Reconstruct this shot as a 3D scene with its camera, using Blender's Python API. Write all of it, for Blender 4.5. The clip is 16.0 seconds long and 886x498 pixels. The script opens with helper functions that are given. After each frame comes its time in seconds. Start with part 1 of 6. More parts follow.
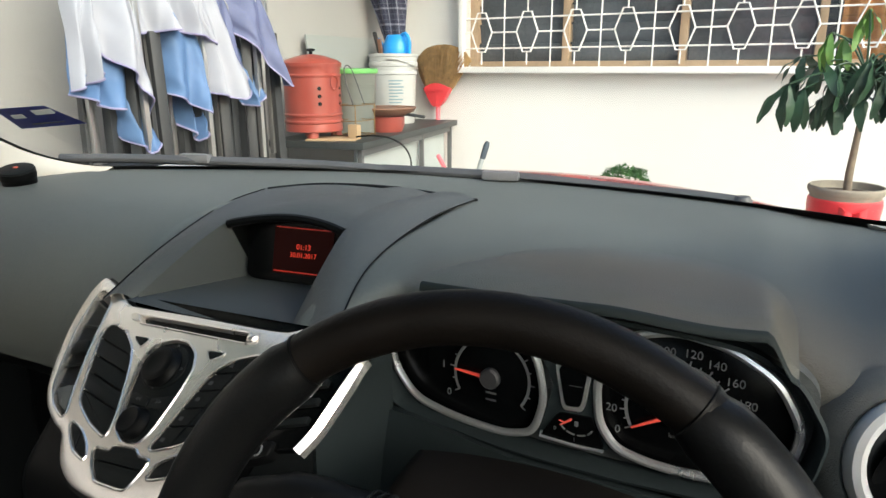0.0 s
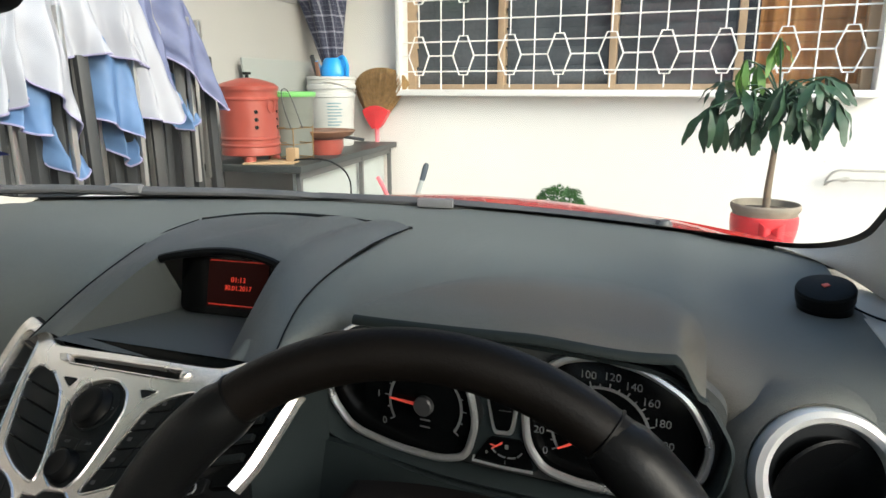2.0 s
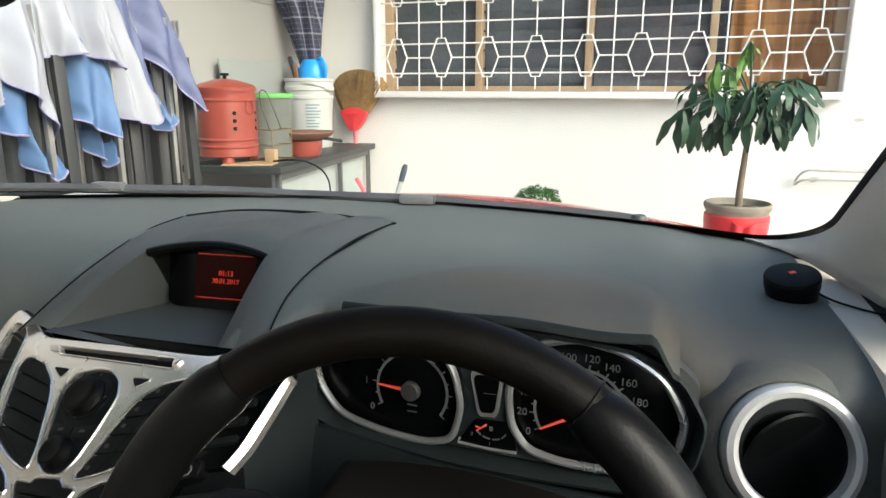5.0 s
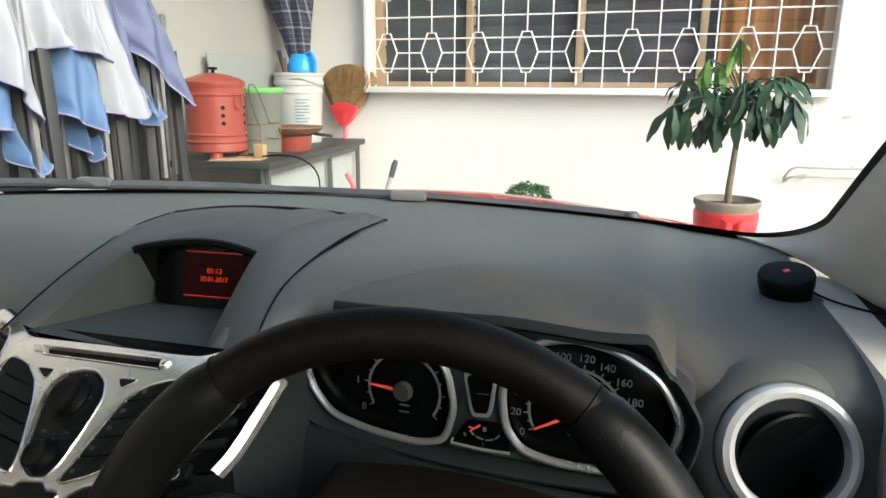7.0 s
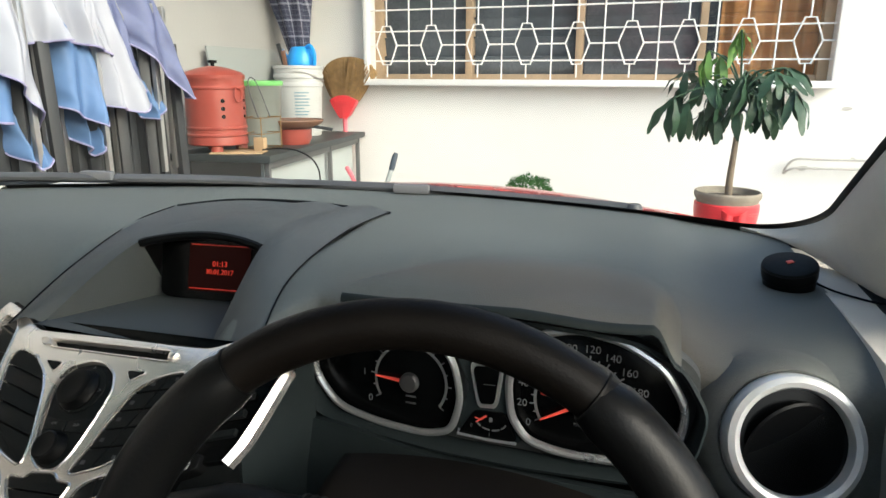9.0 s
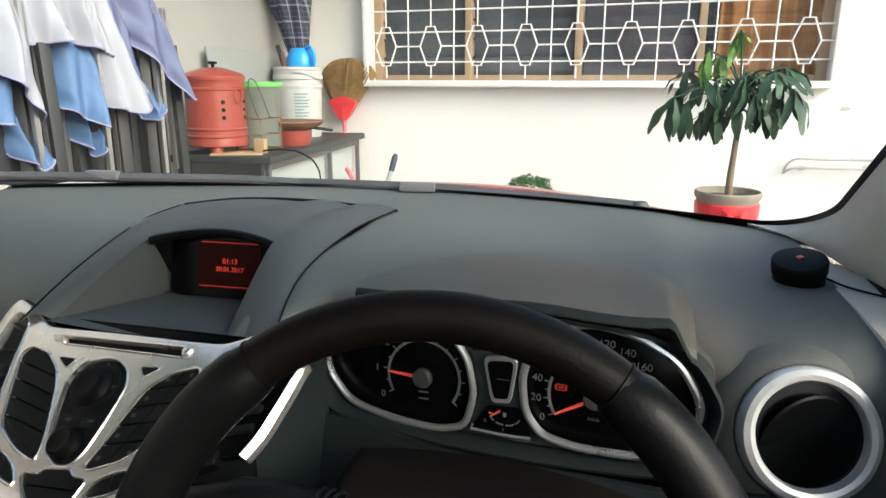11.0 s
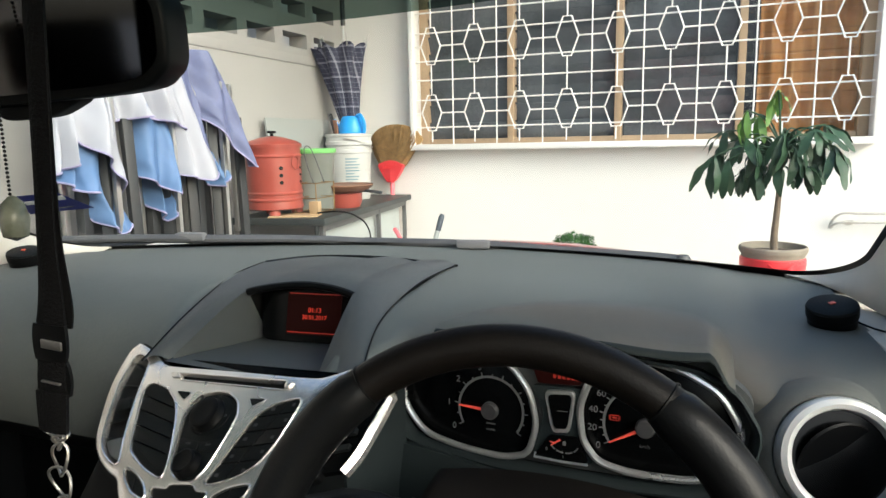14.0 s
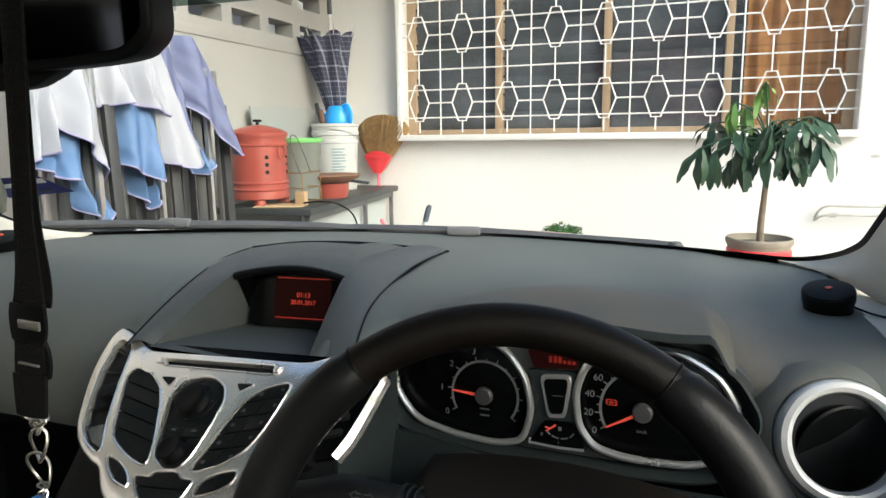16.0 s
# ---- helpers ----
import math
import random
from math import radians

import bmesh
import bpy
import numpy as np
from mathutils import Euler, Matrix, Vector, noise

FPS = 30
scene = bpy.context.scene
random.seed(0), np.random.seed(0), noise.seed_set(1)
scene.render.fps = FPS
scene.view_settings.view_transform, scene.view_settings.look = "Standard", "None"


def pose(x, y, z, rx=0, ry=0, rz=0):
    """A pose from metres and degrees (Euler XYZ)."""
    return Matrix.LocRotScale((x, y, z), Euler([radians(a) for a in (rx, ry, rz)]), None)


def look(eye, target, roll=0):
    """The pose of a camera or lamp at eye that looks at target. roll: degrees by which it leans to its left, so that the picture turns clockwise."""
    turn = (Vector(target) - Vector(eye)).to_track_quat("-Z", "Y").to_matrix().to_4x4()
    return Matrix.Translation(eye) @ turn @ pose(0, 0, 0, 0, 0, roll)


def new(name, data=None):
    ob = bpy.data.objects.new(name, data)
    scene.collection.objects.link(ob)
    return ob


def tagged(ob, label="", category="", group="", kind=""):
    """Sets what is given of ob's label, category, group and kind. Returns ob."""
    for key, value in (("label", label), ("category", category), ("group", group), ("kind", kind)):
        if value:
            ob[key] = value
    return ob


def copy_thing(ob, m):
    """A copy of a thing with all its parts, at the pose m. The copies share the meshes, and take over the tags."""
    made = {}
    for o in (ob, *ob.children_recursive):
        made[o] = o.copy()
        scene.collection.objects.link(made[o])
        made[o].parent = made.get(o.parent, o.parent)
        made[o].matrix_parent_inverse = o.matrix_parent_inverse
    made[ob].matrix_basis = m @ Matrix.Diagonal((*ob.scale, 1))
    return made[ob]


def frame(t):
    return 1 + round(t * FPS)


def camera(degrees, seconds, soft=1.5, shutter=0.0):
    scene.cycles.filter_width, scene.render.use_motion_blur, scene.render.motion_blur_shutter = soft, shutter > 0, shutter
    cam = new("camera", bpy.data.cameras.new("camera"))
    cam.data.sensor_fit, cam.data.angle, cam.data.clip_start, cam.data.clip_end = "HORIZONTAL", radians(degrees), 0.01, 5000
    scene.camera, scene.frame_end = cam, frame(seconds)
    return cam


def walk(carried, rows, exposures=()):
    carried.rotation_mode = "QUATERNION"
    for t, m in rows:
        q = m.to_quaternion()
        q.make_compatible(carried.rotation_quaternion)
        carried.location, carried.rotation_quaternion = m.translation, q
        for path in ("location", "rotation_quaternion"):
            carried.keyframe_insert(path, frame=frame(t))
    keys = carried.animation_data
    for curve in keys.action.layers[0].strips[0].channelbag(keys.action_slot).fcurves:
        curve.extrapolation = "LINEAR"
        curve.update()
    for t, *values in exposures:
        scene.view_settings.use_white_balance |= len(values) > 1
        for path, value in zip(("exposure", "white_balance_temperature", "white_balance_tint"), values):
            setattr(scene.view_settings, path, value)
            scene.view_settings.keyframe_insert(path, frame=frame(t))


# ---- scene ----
cam = camera(67.6, 16.0, soft=1.5)
PATH = [
    (0, (0.043, 0.041, 1.209), (-0.813, 1.769, 0.681), -0.1),
    (0.5, (0.045, 0.034, 1.215), (-0.774, 1.782, 0.69), 0.2),
    (1, (0.052, 0.039, 1.222), (-0.718, 1.82, 0.738), -0.5),
    (1.5, (0.055, 0.036, 1.222), (-0.685, 1.83, 0.739), -0.2),
    (2, (0.058, 0.031, 1.224), (-0.647, 1.842, 0.751), -0.0),
    (2.5, (0.058, 0.024, 1.223), (-0.632, 1.848, 0.778), -0.1),
    (3, (0.058, 0.024, 1.22), (-0.615, 1.848, 0.75), -0.2),
    (3.5, (0.057, 0.018, 1.22), (-0.616, 1.846, 0.766), -0.2),
    (4, (0.056, 0.018, 1.219), (-0.646, 1.832, 0.754), -0.0),
    (4.5, (0.058, 0.014, 1.219), (-0.604, 1.844, 0.757), 0.0),
    (5, (0.06, 0.009, 1.218), (-0.584, 1.845, 0.753), 0.1),
    (7.5, (0.053, 0.017, 1.218), (-0.555, 1.859, 0.731), 0.3),
    (8, (0.052, 0.013, 1.218), (-0.559, 1.85, 0.715), 0.0),
    (8.5, (0.051, 0.012, 1.218), (-0.56, 1.849, 0.717), 0.2),
    (11, (0.039, 0.006, 1.213), (-0.565, 1.848, 0.72), 0.1),
    (11.5, (0.032, -0.007, 1.21), (-0.68, 1.8, 0.733), -0.5),
    (12, (0.029, -0.025, 1.208), (-0.847, 1.713, 0.75), -1.8),
    (12.5, (0.032, -0.042, 1.205), (-0.808, 1.713, 0.743), -1.9),
    (13, (0.04, -0.048, 1.214), (-0.711, 1.761, 0.812), -1.0),
    (13.5, (0.048, -0.063, 1.232), (-0.668, 1.77, 0.875), -0.7),
    (14, (0.046, -0.082, 1.223), (-0.687, 1.752, 0.906), -1.1),
    (14.5, (0.039, -0.073, 1.216), (-0.656, 1.771, 0.875), -1.0),
    (15, (0.036, -0.077, 1.211), (-0.634, 1.775, 0.863), -0.8),
    (15.5, (0.035, -0.074, 1.209), (-0.627, 1.782, 0.864), -0.6),
    (16, (0.034, -0.072, 1.21), (-0.658, 1.774, 0.872), -0.7),
]
EXPOSE = [(0.0, 1.28, 6080, 3), (16.0, 1.28, 6080, 3)]
walk(cam, [(t, look(eye, target, roll)) for t, eye, target, roll in PATH], EXPOSE)

# ---- daylight: bright overcast sky, soft sun from behind and above the car ----
world = bpy.data.worlds.new("world")
scene.world = world
world.use_nodes = True
wn = world.node_tree.nodes
sky = wn.new("ShaderNodeTexSky")
sky.sky_type = "NISHITA"
sky.sun_disc = False
sky.sun_elevation = radians(32)
sky.sun_rotation = radians(118)
sky.air_density = 1.0
sky.dust_density = 4.0
wn["Background"].inputs[1].default_value = 0.15
world.node_tree.links.new(sky.outputs[0], wn["Background"].inputs[0])
sun = new("sun", bpy.data.lights.new("sun", "SUN"))
sun.data.energy = 0.62
sun.data.angle = radians(30)
sun.data.color = (1.0, 0.98, 0.95)
sun.matrix_world = look((7.5, -4.0, 5.3), (0, 0, 0))

GZ = 0.15          # ground level
XW, YW = -2.16, 3.80   # side wall and house wall


# ---- materials ----
def mat(name, color, rough=0.6, metal=0.0, var=0.12, scale=8.0, bump=0.0, bscale=200.0, spec=0.5, tint=None, coat=0.0, fine=60.0):
    """Colour with variation at two scales, roughness variation and fine relief."""
    m = bpy.data.materials.new(name)
    m.use_nodes = True
    nt = m.node_tree
    b = nt.nodes["Principled BSDF"]
    b.inputs["Roughness"].default_value = rough
    b.inputs["Metallic"].default_value = metal
    b.inputs["Specular IOR Level"].default_value = spec
    b.inputs["Coat Weight"].default_value = coat
    co = nt.nodes.new("ShaderNodeTexCoord")
    n1 = nt.nodes.new("ShaderNodeTexNoise")
    n1.inputs["Scale"].default_value = scale
    n1.inputs["Detail"].default_value = 6
    n2 = nt.nodes.new("ShaderNodeTexNoise")
    n2.inputs["Scale"].default_value = fine
    n2.inputs["Detail"].default_value = 4
    for n in (n1, n2):
        nt.links.new(co.outputs["Object"], n.inputs["Vector"])
    add = nt.nodes.new("ShaderNodeMath")
    add.operation = "MULTIPLY_ADD"
    add.inputs[1].default_value = 0.35
    nt.links.new(n2.outputs[0], add.inputs[0])
    nt.links.new(n1.outputs[0], add.inputs[2])
    ramp = nt.nodes.new("ShaderNodeMapRange")
    ramp.inputs["From Min"].default_value = 0.4
    ramp.inputs["From Max"].default_value = 0.95
    nt.links.new(add.outputs[0], ramp.inputs["Value"])
    mix = nt.nodes.new("ShaderNodeMix")
    mix.data_type = "RGBA"
    lo = tint or tuple(c * (1 - var) for c in color)
    hi = color if tint else tuple(min(1, c * (1 + var)) for c in color)
    mix.inputs[6].default_value = (*lo, 1)
    mix.inputs[7].default_value = (*hi, 1)
    nt.links.new(ramp.outputs[0], mix.inputs[0])
    nt.links.new(mix.outputs[2], b.inputs["Base Color"])
    rr = nt.nodes.new("ShaderNodeMapRange")
    rr.inputs["To Min"].default_value = max(0.02, rough - 0.08)
    rr.inputs["To Max"].default_value = min(1, rough + 0.08)
    nt.links.new(n1.outputs[0], rr.inputs["Value"])
    nt.links.new(rr.outputs[0], b.inputs["Roughness"])
    if bump:
        n3 = nt.nodes.new("ShaderNodeTexNoise")
        n3.inputs["Scale"].default_value = bscale
        n3.inputs["Detail"].default_value = 3
        nt.links.new(co.outputs["Object"], n3.inputs["Vector"])
        bp = nt.nodes.new("ShaderNodeBump")
        bp.inputs["Strength"].default_value = bump
        bp.inputs["Distance"].default_value = 0.004
        nt.links.new(n3.outputs[0], bp.inputs["Height"])
        nt.links.new(bp.outputs[0], b.inputs["Normal"])
    return m


def glow(name, color, strength):
    m = mat(name, color, 0.4)
    b = m.node_tree.nodes["Principled BSDF"]
    b.inputs["Emission Color"].default_value = (*color, 1)
    b.inputs["Emission Strength"].default_value = strength
    return m


def glass(name, color=(1, 1, 1), rough=0.0):
    """Thin clear sheet: straight-through with a faint mirror."""
    m = bpy.data.materials.new(name)
    m.use_nodes = True
    nt = m.node_tree
    nt.nodes.remove(nt.nodes["Principled BSDF"])
    t = nt.nodes.new("ShaderNodeBsdfTransparent")
    t.inputs[0].default_value = (*color, 1)
    g = nt.nodes.new("ShaderNodeBsdfGlossy")
    g.inputs["Roughness"].default_value = rough
    lw = nt.nodes.new("ShaderNodeLayerWeight")
    pw = nt.nodes.new("ShaderNodeMath")
    pw.operation = "POWER"
    pw.inputs[1].default_value = 5.0
    nt.links.new(lw.outputs["Facing"], pw.inputs[0])
    f = nt.nodes.new("ShaderNodeMath")
    f.operation = "MULTIPLY_ADD"
    f.inputs[1].default_value = 0.5
    f.inputs[2].default_value = 0.035
    nt.links.new(pw.outputs[0], f.inputs[0])
    mx = nt.nodes.new("ShaderNodeMixShader")
    nt.links.new(f.outputs[0], mx.inputs[0])
    nt.links.new(t.outputs[0], mx.inputs[1])
    nt.links.new(g.outputs[0], mx.inputs[2])
    nt.links.new(mx.outputs[0], nt.nodes["Material Output"].inputs[0])
    return m


M_DASH = mat("dash_plastic", (0.132, 0.141, 0.131), 0.55, var=0.22, scale=3.5, bump=0.35, bscale=900, spec=0.4, fine=300)
M_DASHDARK = mat("dark_plastic", (0.0075, 0.0088, 0.0092), 0.55, var=0.15, bump=0.12, bscale=900, spec=0.11)
M_LOWER = mat("dark_teal_grey_plastic", (0.0225, 0.0295, 0.0315), 0.55, var=0.15, bump=0.1, bscale=900, spec=0.15)
M_POD = mat("pod_plastic", (0.082, 0.088, 0.088), 0.5, var=0.10, scale=6, bump=0.35, bscale=900, spec=0.4, fine=300)
M_BLACK = mat("black_plastic", (0.004, 0.0042, 0.0045), 0.45, var=0.2, spec=0.12)
M_GLOSSBLACK = mat("gloss_black", (0.0025, 0.0028, 0.003), 0.2, var=0.2, spec=0.12)
M_LEATHER = mat("black_leather", (0.0048, 0.0038, 0.0032), 0.48, var=0.25, scale=20, bump=0.08, bscale=350, spec=0.2)
M_LEATHER2 = mat("smooth_leather", (0.0045, 0.0048, 0.0052), 0.38, var=0.2, scale=20, bump=0.06, bscale=400, spec=0.2)
M_SILVER = mat("satin_silver", (0.84, 0.80, 0.77), 0.26, metal=0.85, var=0.05, scale=4)
M_RING = mat("satin_ring_metal", (0.80, 0.80, 0.79), 0.34, metal=0.45, var=0.04)
M_BEZEL = mat("dial_ring_metal", (0.74, 0.75, 0.76), 0.28, metal=0.8, var=0.05)
M_CHROME = mat("satin_chrome", (0.75, 0.75, 0.76), 0.2, metal=1.0, var=0.03)
M_TRIM = mat("grey_beige_trim", (0.62, 0.585, 0.52), 0.75, var=0.06, bump=0.3, bscale=600)
M_LINER = mat("headliner_cloth", (0.62, 0.60, 0.56), 0.9, var=0.06, bump=0.3, bscale=500)
M_RED = mat("red_car_paint", (0.55, 0.022, 0.018), 0.25, var=0.06, coat=0.6)
M_WIPER = mat("wiper_black", (0.075, 0.075, 0.078), 0.5, var=0.2)
M_FRIT = mat("black_glass_border", (0.006, 0.006, 0.006), 0.35, var=0.1)
M_GLASS = glass("windscreen_glass", (0.93, 0.96, 0.94))
M_TINT = glass("green_tinted_glass", (0.14, 0.20, 0.18))
M_SCREEN = mat("dim_red_screen", (0.010, 0.003, 0.003), 0.4, var=0.1, spec=0.1)
M_SCREEN.node_tree.nodes["Principled BSDF"].inputs["Emission Color"].default_value = (0.9, 0.06, 0.03, 1)
M_SCREEN.node_tree.nodes["Principled BSDF"].inputs["Emission Strength"].default_value = 0.003
M_REDGLOW = glow("red_glow", (1.0, 0.06, 0.03), 0.12)
M_REDDIM = glow("red_dim_glow", (0.8, 0.05, 0.03), 0.022)
M_REDFAINT = glow("red_faint_glow", (0.40, 0.03, 0.02), 0.006)
M_NEEDLE = glow("red_needle", (0.9, 0.10, 0.07), 0.07)
M_MARK = mat("dial_grey_mark", (0.13, 0.135, 0.14), 0.5)
M_ICON = mat("icon_grey", (0.075, 0.076, 0.08), 0.5)
M_WEB = mat("black_webbing", (0.004, 0.004, 0.0045), 0.85, spec=0.15, var=0.2, bump=0.4, bscale=400)
M_STEEL = mat("worn_steel", (0.45, 0.43, 0.40), 0.35, metal=0.9, var=0.2)
M_BLUEPAPER = mat("dark_blue_print", (0.035, 0.045, 0.20), 0.45, var=0.1)
M_WHITEPRINT = mat("white_print", (0.7, 0.72, 0.75), 0.6)
M_WALL = mat("white_wall_paint", (0.80, 0.785, 0.755), 0.85, var=0.035, scale=1.6, bump=0.25, bscale=60, fine=14)
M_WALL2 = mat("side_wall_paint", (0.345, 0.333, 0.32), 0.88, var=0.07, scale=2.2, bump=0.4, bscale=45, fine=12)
M_WHITE = mat("white_enamel", (0.80, 0.79, 0.77), 0.4, var=0.05, scale=6)
M_WOODFR = mat("tan_wood", (0.42, 0.30, 0.19), 0.6, var=0.18, scale=7, bump=0.3, bscale=80)
# Opaque panes; sky reflections are put in as bluish mottled colour.
M_LOUVRE = mat("sky_mottled_louvre_glass", (0.095, 0.108, 0.122), 0.14, var=0.45, scale=3, spec=0.7)
M_LOUVRECLEAR = glass("clear_louvre_glass", (0.94, 0.95, 0.95), 0.05)
M_ROOM_GLOOM = mat("room_gloom", (0.03, 0.033, 0.04), 0.9)
M_CURTAIN = mat("rust_brown_curtain", (0.80, 0.40, 0.15), 0.85, tint=(0.38, 0.15, 0.05), scale=7, bump=0.3, bscale=90)
M_GROUND = mat("concrete_ground", (0.36, 0.345, 0.32), 0.85, var=0.15, scale=1.5, bump=0.4, bscale=40)
M_TARP_W = mat("white_canopy_cloth", (0.355, 0.362, 0.405), 0.6, var=0.08, scale=10, bump=0.3, bscale=30)
M_TARP_B = mat("sky_blue_canopy_cloth", (0.092, 0.170, 0.33), 0.6, var=0.12, scale=10, bump=0.3, bscale=30)
M_TARP_P = mat("lavender_blue_canopy_cloth", (0.115, 0.13, 0.235), 0.6, var=0.15, scale=10, bump=0.3, bscale=30)
M_POLE = mat("dark_grey_pole", (0.042, 0.043, 0.045), 0.5, metal=0.3, var=0.2)
M_BRIGHT = mat("bright_steel", (0.55, 0.54, 0.52), 0.35, metal=0.9)
M_DRUM = mat("red_enamel_drum", (0.30, 0.060, 0.043), 0.32, var=0.10, scale=9)
M_TABLE = mat("dark_table_top", (0.032, 0.036, 0.035), 0.5, var=0.3, scale=7)
M_TLEG = mat("grey_table_steel", (0.13, 0.13, 0.13), 0.5, metal=0.4)
M_PANEL = mat("pale_table_panel", (0.40, 0.43, 0.42), 0.6, var=0.08)
M_BUCKET = mat("white_bucket_plastic", (0.47, 0.47, 0.455), 0.45, var=0.05)
M_GREEN = mat("green_lid_plastic", (0.17, 0.46, 0.13), 0.4)
M_HAZY = mat("hazy_clear_plastic", (0.17, 0.18, 0.16), 0.35, var=0.06)
M_BLUE = mat("blue_plastic", (0.03, 0.30, 0.75), 0.35)
M_BRISTLE = mat("straw_bristle", (0.30, 0.185, 0.075), 0.8, var=0.3, scale=30, bump=0.6, bscale=120)
M_REDPL = mat("red_plastic", (0.72, 0.05, 0.06), 0.4)
M_PINK = mat("pink_plastic", (0.85, 0.20, 0.24), 0.4)
M_CLAY = mat("brown_clay", (0.20, 0.10, 0.06), 0.6, var=0.25)
M_BRASS = mat("brass_wire", (0.24, 0.15, 0.06), 0.4, metal=0.7)
M_CARD = mat("card_board", (0.42, 0.29, 0.16), 0.8)
M_BOARD = mat("grey_green_sheet", (0.27, 0.28, 0.27), 0.45, var=0.06)
M_LEAF = mat("dark_green_leaf", (0.030, 0.066, 0.034), 0.42, spec=0.35, var=0.4, scale=14, bump=0.3, bscale=60)
M_LEAFNEW = mat("fresh_green_leaf", (0.12, 0.24, 0.05), 0.4, var=0.25, scale=14, bump=0.3, bscale=60)
M_BARK = mat("pale_bark", (0.20, 0.155, 0.11), 0.85, var=0.25, scale=30, bump=0.6, bscale=90)
M_POT = mat("grey_stone_pot", (0.27, 0.235, 0.185), 0.8, var=0.2, scale=12, bump=0.4, bscale=60)
M_SOIL = mat("dark_soil", (0.07, 0.05, 0.035), 0.95, var=0.3, bump=0.8, bscale=80)
M_BUSH = mat("bush_leaf", (0.030, 0.10, 0.016), 0.6, spec=0.2, var=0.4, scale=30)
M_CONC = mat("grey_concrete", (0.38, 0.37, 0.35), 0.85, var=0.15, bump=0.4, bscale=50)
M_PEEL_PIPESHADE = mat("peeled_patch_pipe_shade", (0.52, 0.50, 0.46), 0.9, var=0.2, scale=20)


def brown_tinted(material, centre, size, color):
    """A soft-edged, noise-broken brown tint over part of a moulding."""
    nt = material.node_tree
    b = nt.nodes["Principled BSDF"]
    old = b.inputs["Base Color"].links[0].from_socket
    co = nt.nodes.new("ShaderNodeTexCoord")
    mp_ = nt.nodes.new("ShaderNodeMapping")
    mp_.vector_type = "TEXTURE"
    mp_.inputs["Location"].default_value = centre
    mp_.inputs["Scale"].default_value = size
    nz = nt.nodes.new("ShaderNodeTexNoise")
    nz.inputs["Scale"].default_value = 11.0
    ln = nt.nodes.new("ShaderNodeVectorMath")
    ln.operation = "LENGTH"
    ad = nt.nodes.new("ShaderNodeMath")
    ad.operation = "MULTIPLY_ADD"
    ad.inputs[1].default_value = 0.8
    rg = nt.nodes.new("ShaderNodeMapRange")
    rg.interpolation_type = "SMOOTHSTEP"
    for key, val in (("From Min", 0.45), ("From Max", 1.55), ("To Min", 0.75), ("To Max", 0.0)):
        rg.inputs[key].default_value = val
    mx = nt.nodes.new("ShaderNodeMix")
    mx.data_type = "RGBA"
    mx.inputs[7].default_value = (*color, 1)
    nt.links.new(co.outputs["Object"], mp_.inputs[0])
    nt.links.new(co.outputs["Object"], nz.inputs["Vector"])
    nt.links.new(mp_.outputs[0], ln.inputs[0])
    nt.links.new(nz.outputs[0], ad.inputs[0])
    nt.links.new(ln.outputs["Value"], ad.inputs[2])
    nt.links.new(ad.outputs[0], rg.inputs["Value"])
    nt.links.new(rg.outputs[0], mx.inputs[0])
    nt.links.new(old, mx.inputs[6])
    nt.links.new(mx.outputs[2], b.inputs["Base Color"])


brown_tinted(M_DASH, (0.36, 0.02, 0.90), (0.20, 0.13, 0.30), (0.150, 0.118, 0.088))


# ---- mesh helpers ----
def finish(ob, smooth=True, angle=38):
    me = ob.data
    if smooth:
        for p in me.polygons:
            p.use_smooth = True
        me.set_sharp_from_angle(angle=radians(angle))
    return ob


def mesh_of(bm, name):
    bmesh.ops.recalc_face_normals(bm, faces=bm.faces)
    me = bpy.data.meshes.new(name)
    bm.to_mesh(me)
    bm.free()
    return me


CAR_AT = Vector((-0.39, 0.5, GZ))


def part(name, bm, material, parent=None, label="", origin=None, smooth=True, angle=38):
    """One mesh object under a thing or a part. origin: where the parent stands, for a mesh given in world metres."""
    if origin is not None:
        bmesh.ops.translate(bm, verts=bm.verts, vec=-Vector(origin))
    ob = new(name, mesh_of(bm, name))
    ob.data.materials.append(material)
    finish(ob, smooth, angle)
    if parent:
        ob.parent = parent
    if label:
        ob["label"] = label
    return ob


def cpart(name, bm, material, parent, label="", smooth=True, angle=38):
    return part(name, bm, material, parent, label, CAR_AT, smooth, angle)


def thing(name, at, label, category, group="", rz=0.0, rx=0.0, ry=0.0):
    e = new(name)
    e.empty_display_size = 0.05
    e.matrix_world = pose(*at, rx, ry, rz)
    return tagged(e, label, category, group)


def solid(name, bm, material, at, label, category, group="", kind="", smooth=True, angle=38):
    """A thing of a single mesh."""
    ob = part(name, bm, material, None, "", None, smooth, angle)
    ob.location = at
    return tagged(ob, label, category, group, kind)


def box(c, s, bevel=0.0, m=None, bm=None):
    bm = bm or bmesh.new()
    r = bmesh.ops.create_cube(bm, size=1.0)
    vs = r["verts"]
    bmesh.ops.scale(bm, vec=s, verts=vs)
    if bevel:
        es = list({e for v in vs for e in v.link_edges})
        r2 = bmesh.ops.bevel(bm, geom=es, offset=bevel, segments=2, affect="EDGES", profile=0.6)
        vs = list({v for f in r2["faces"] for v in f.verts} | {v for v in vs if v.is_valid})
    if m is not None:
        bmesh.ops.transform(bm, matrix=m, verts=vs)
    bmesh.ops.translate(bm, vec=c, verts=vs)
    return bm


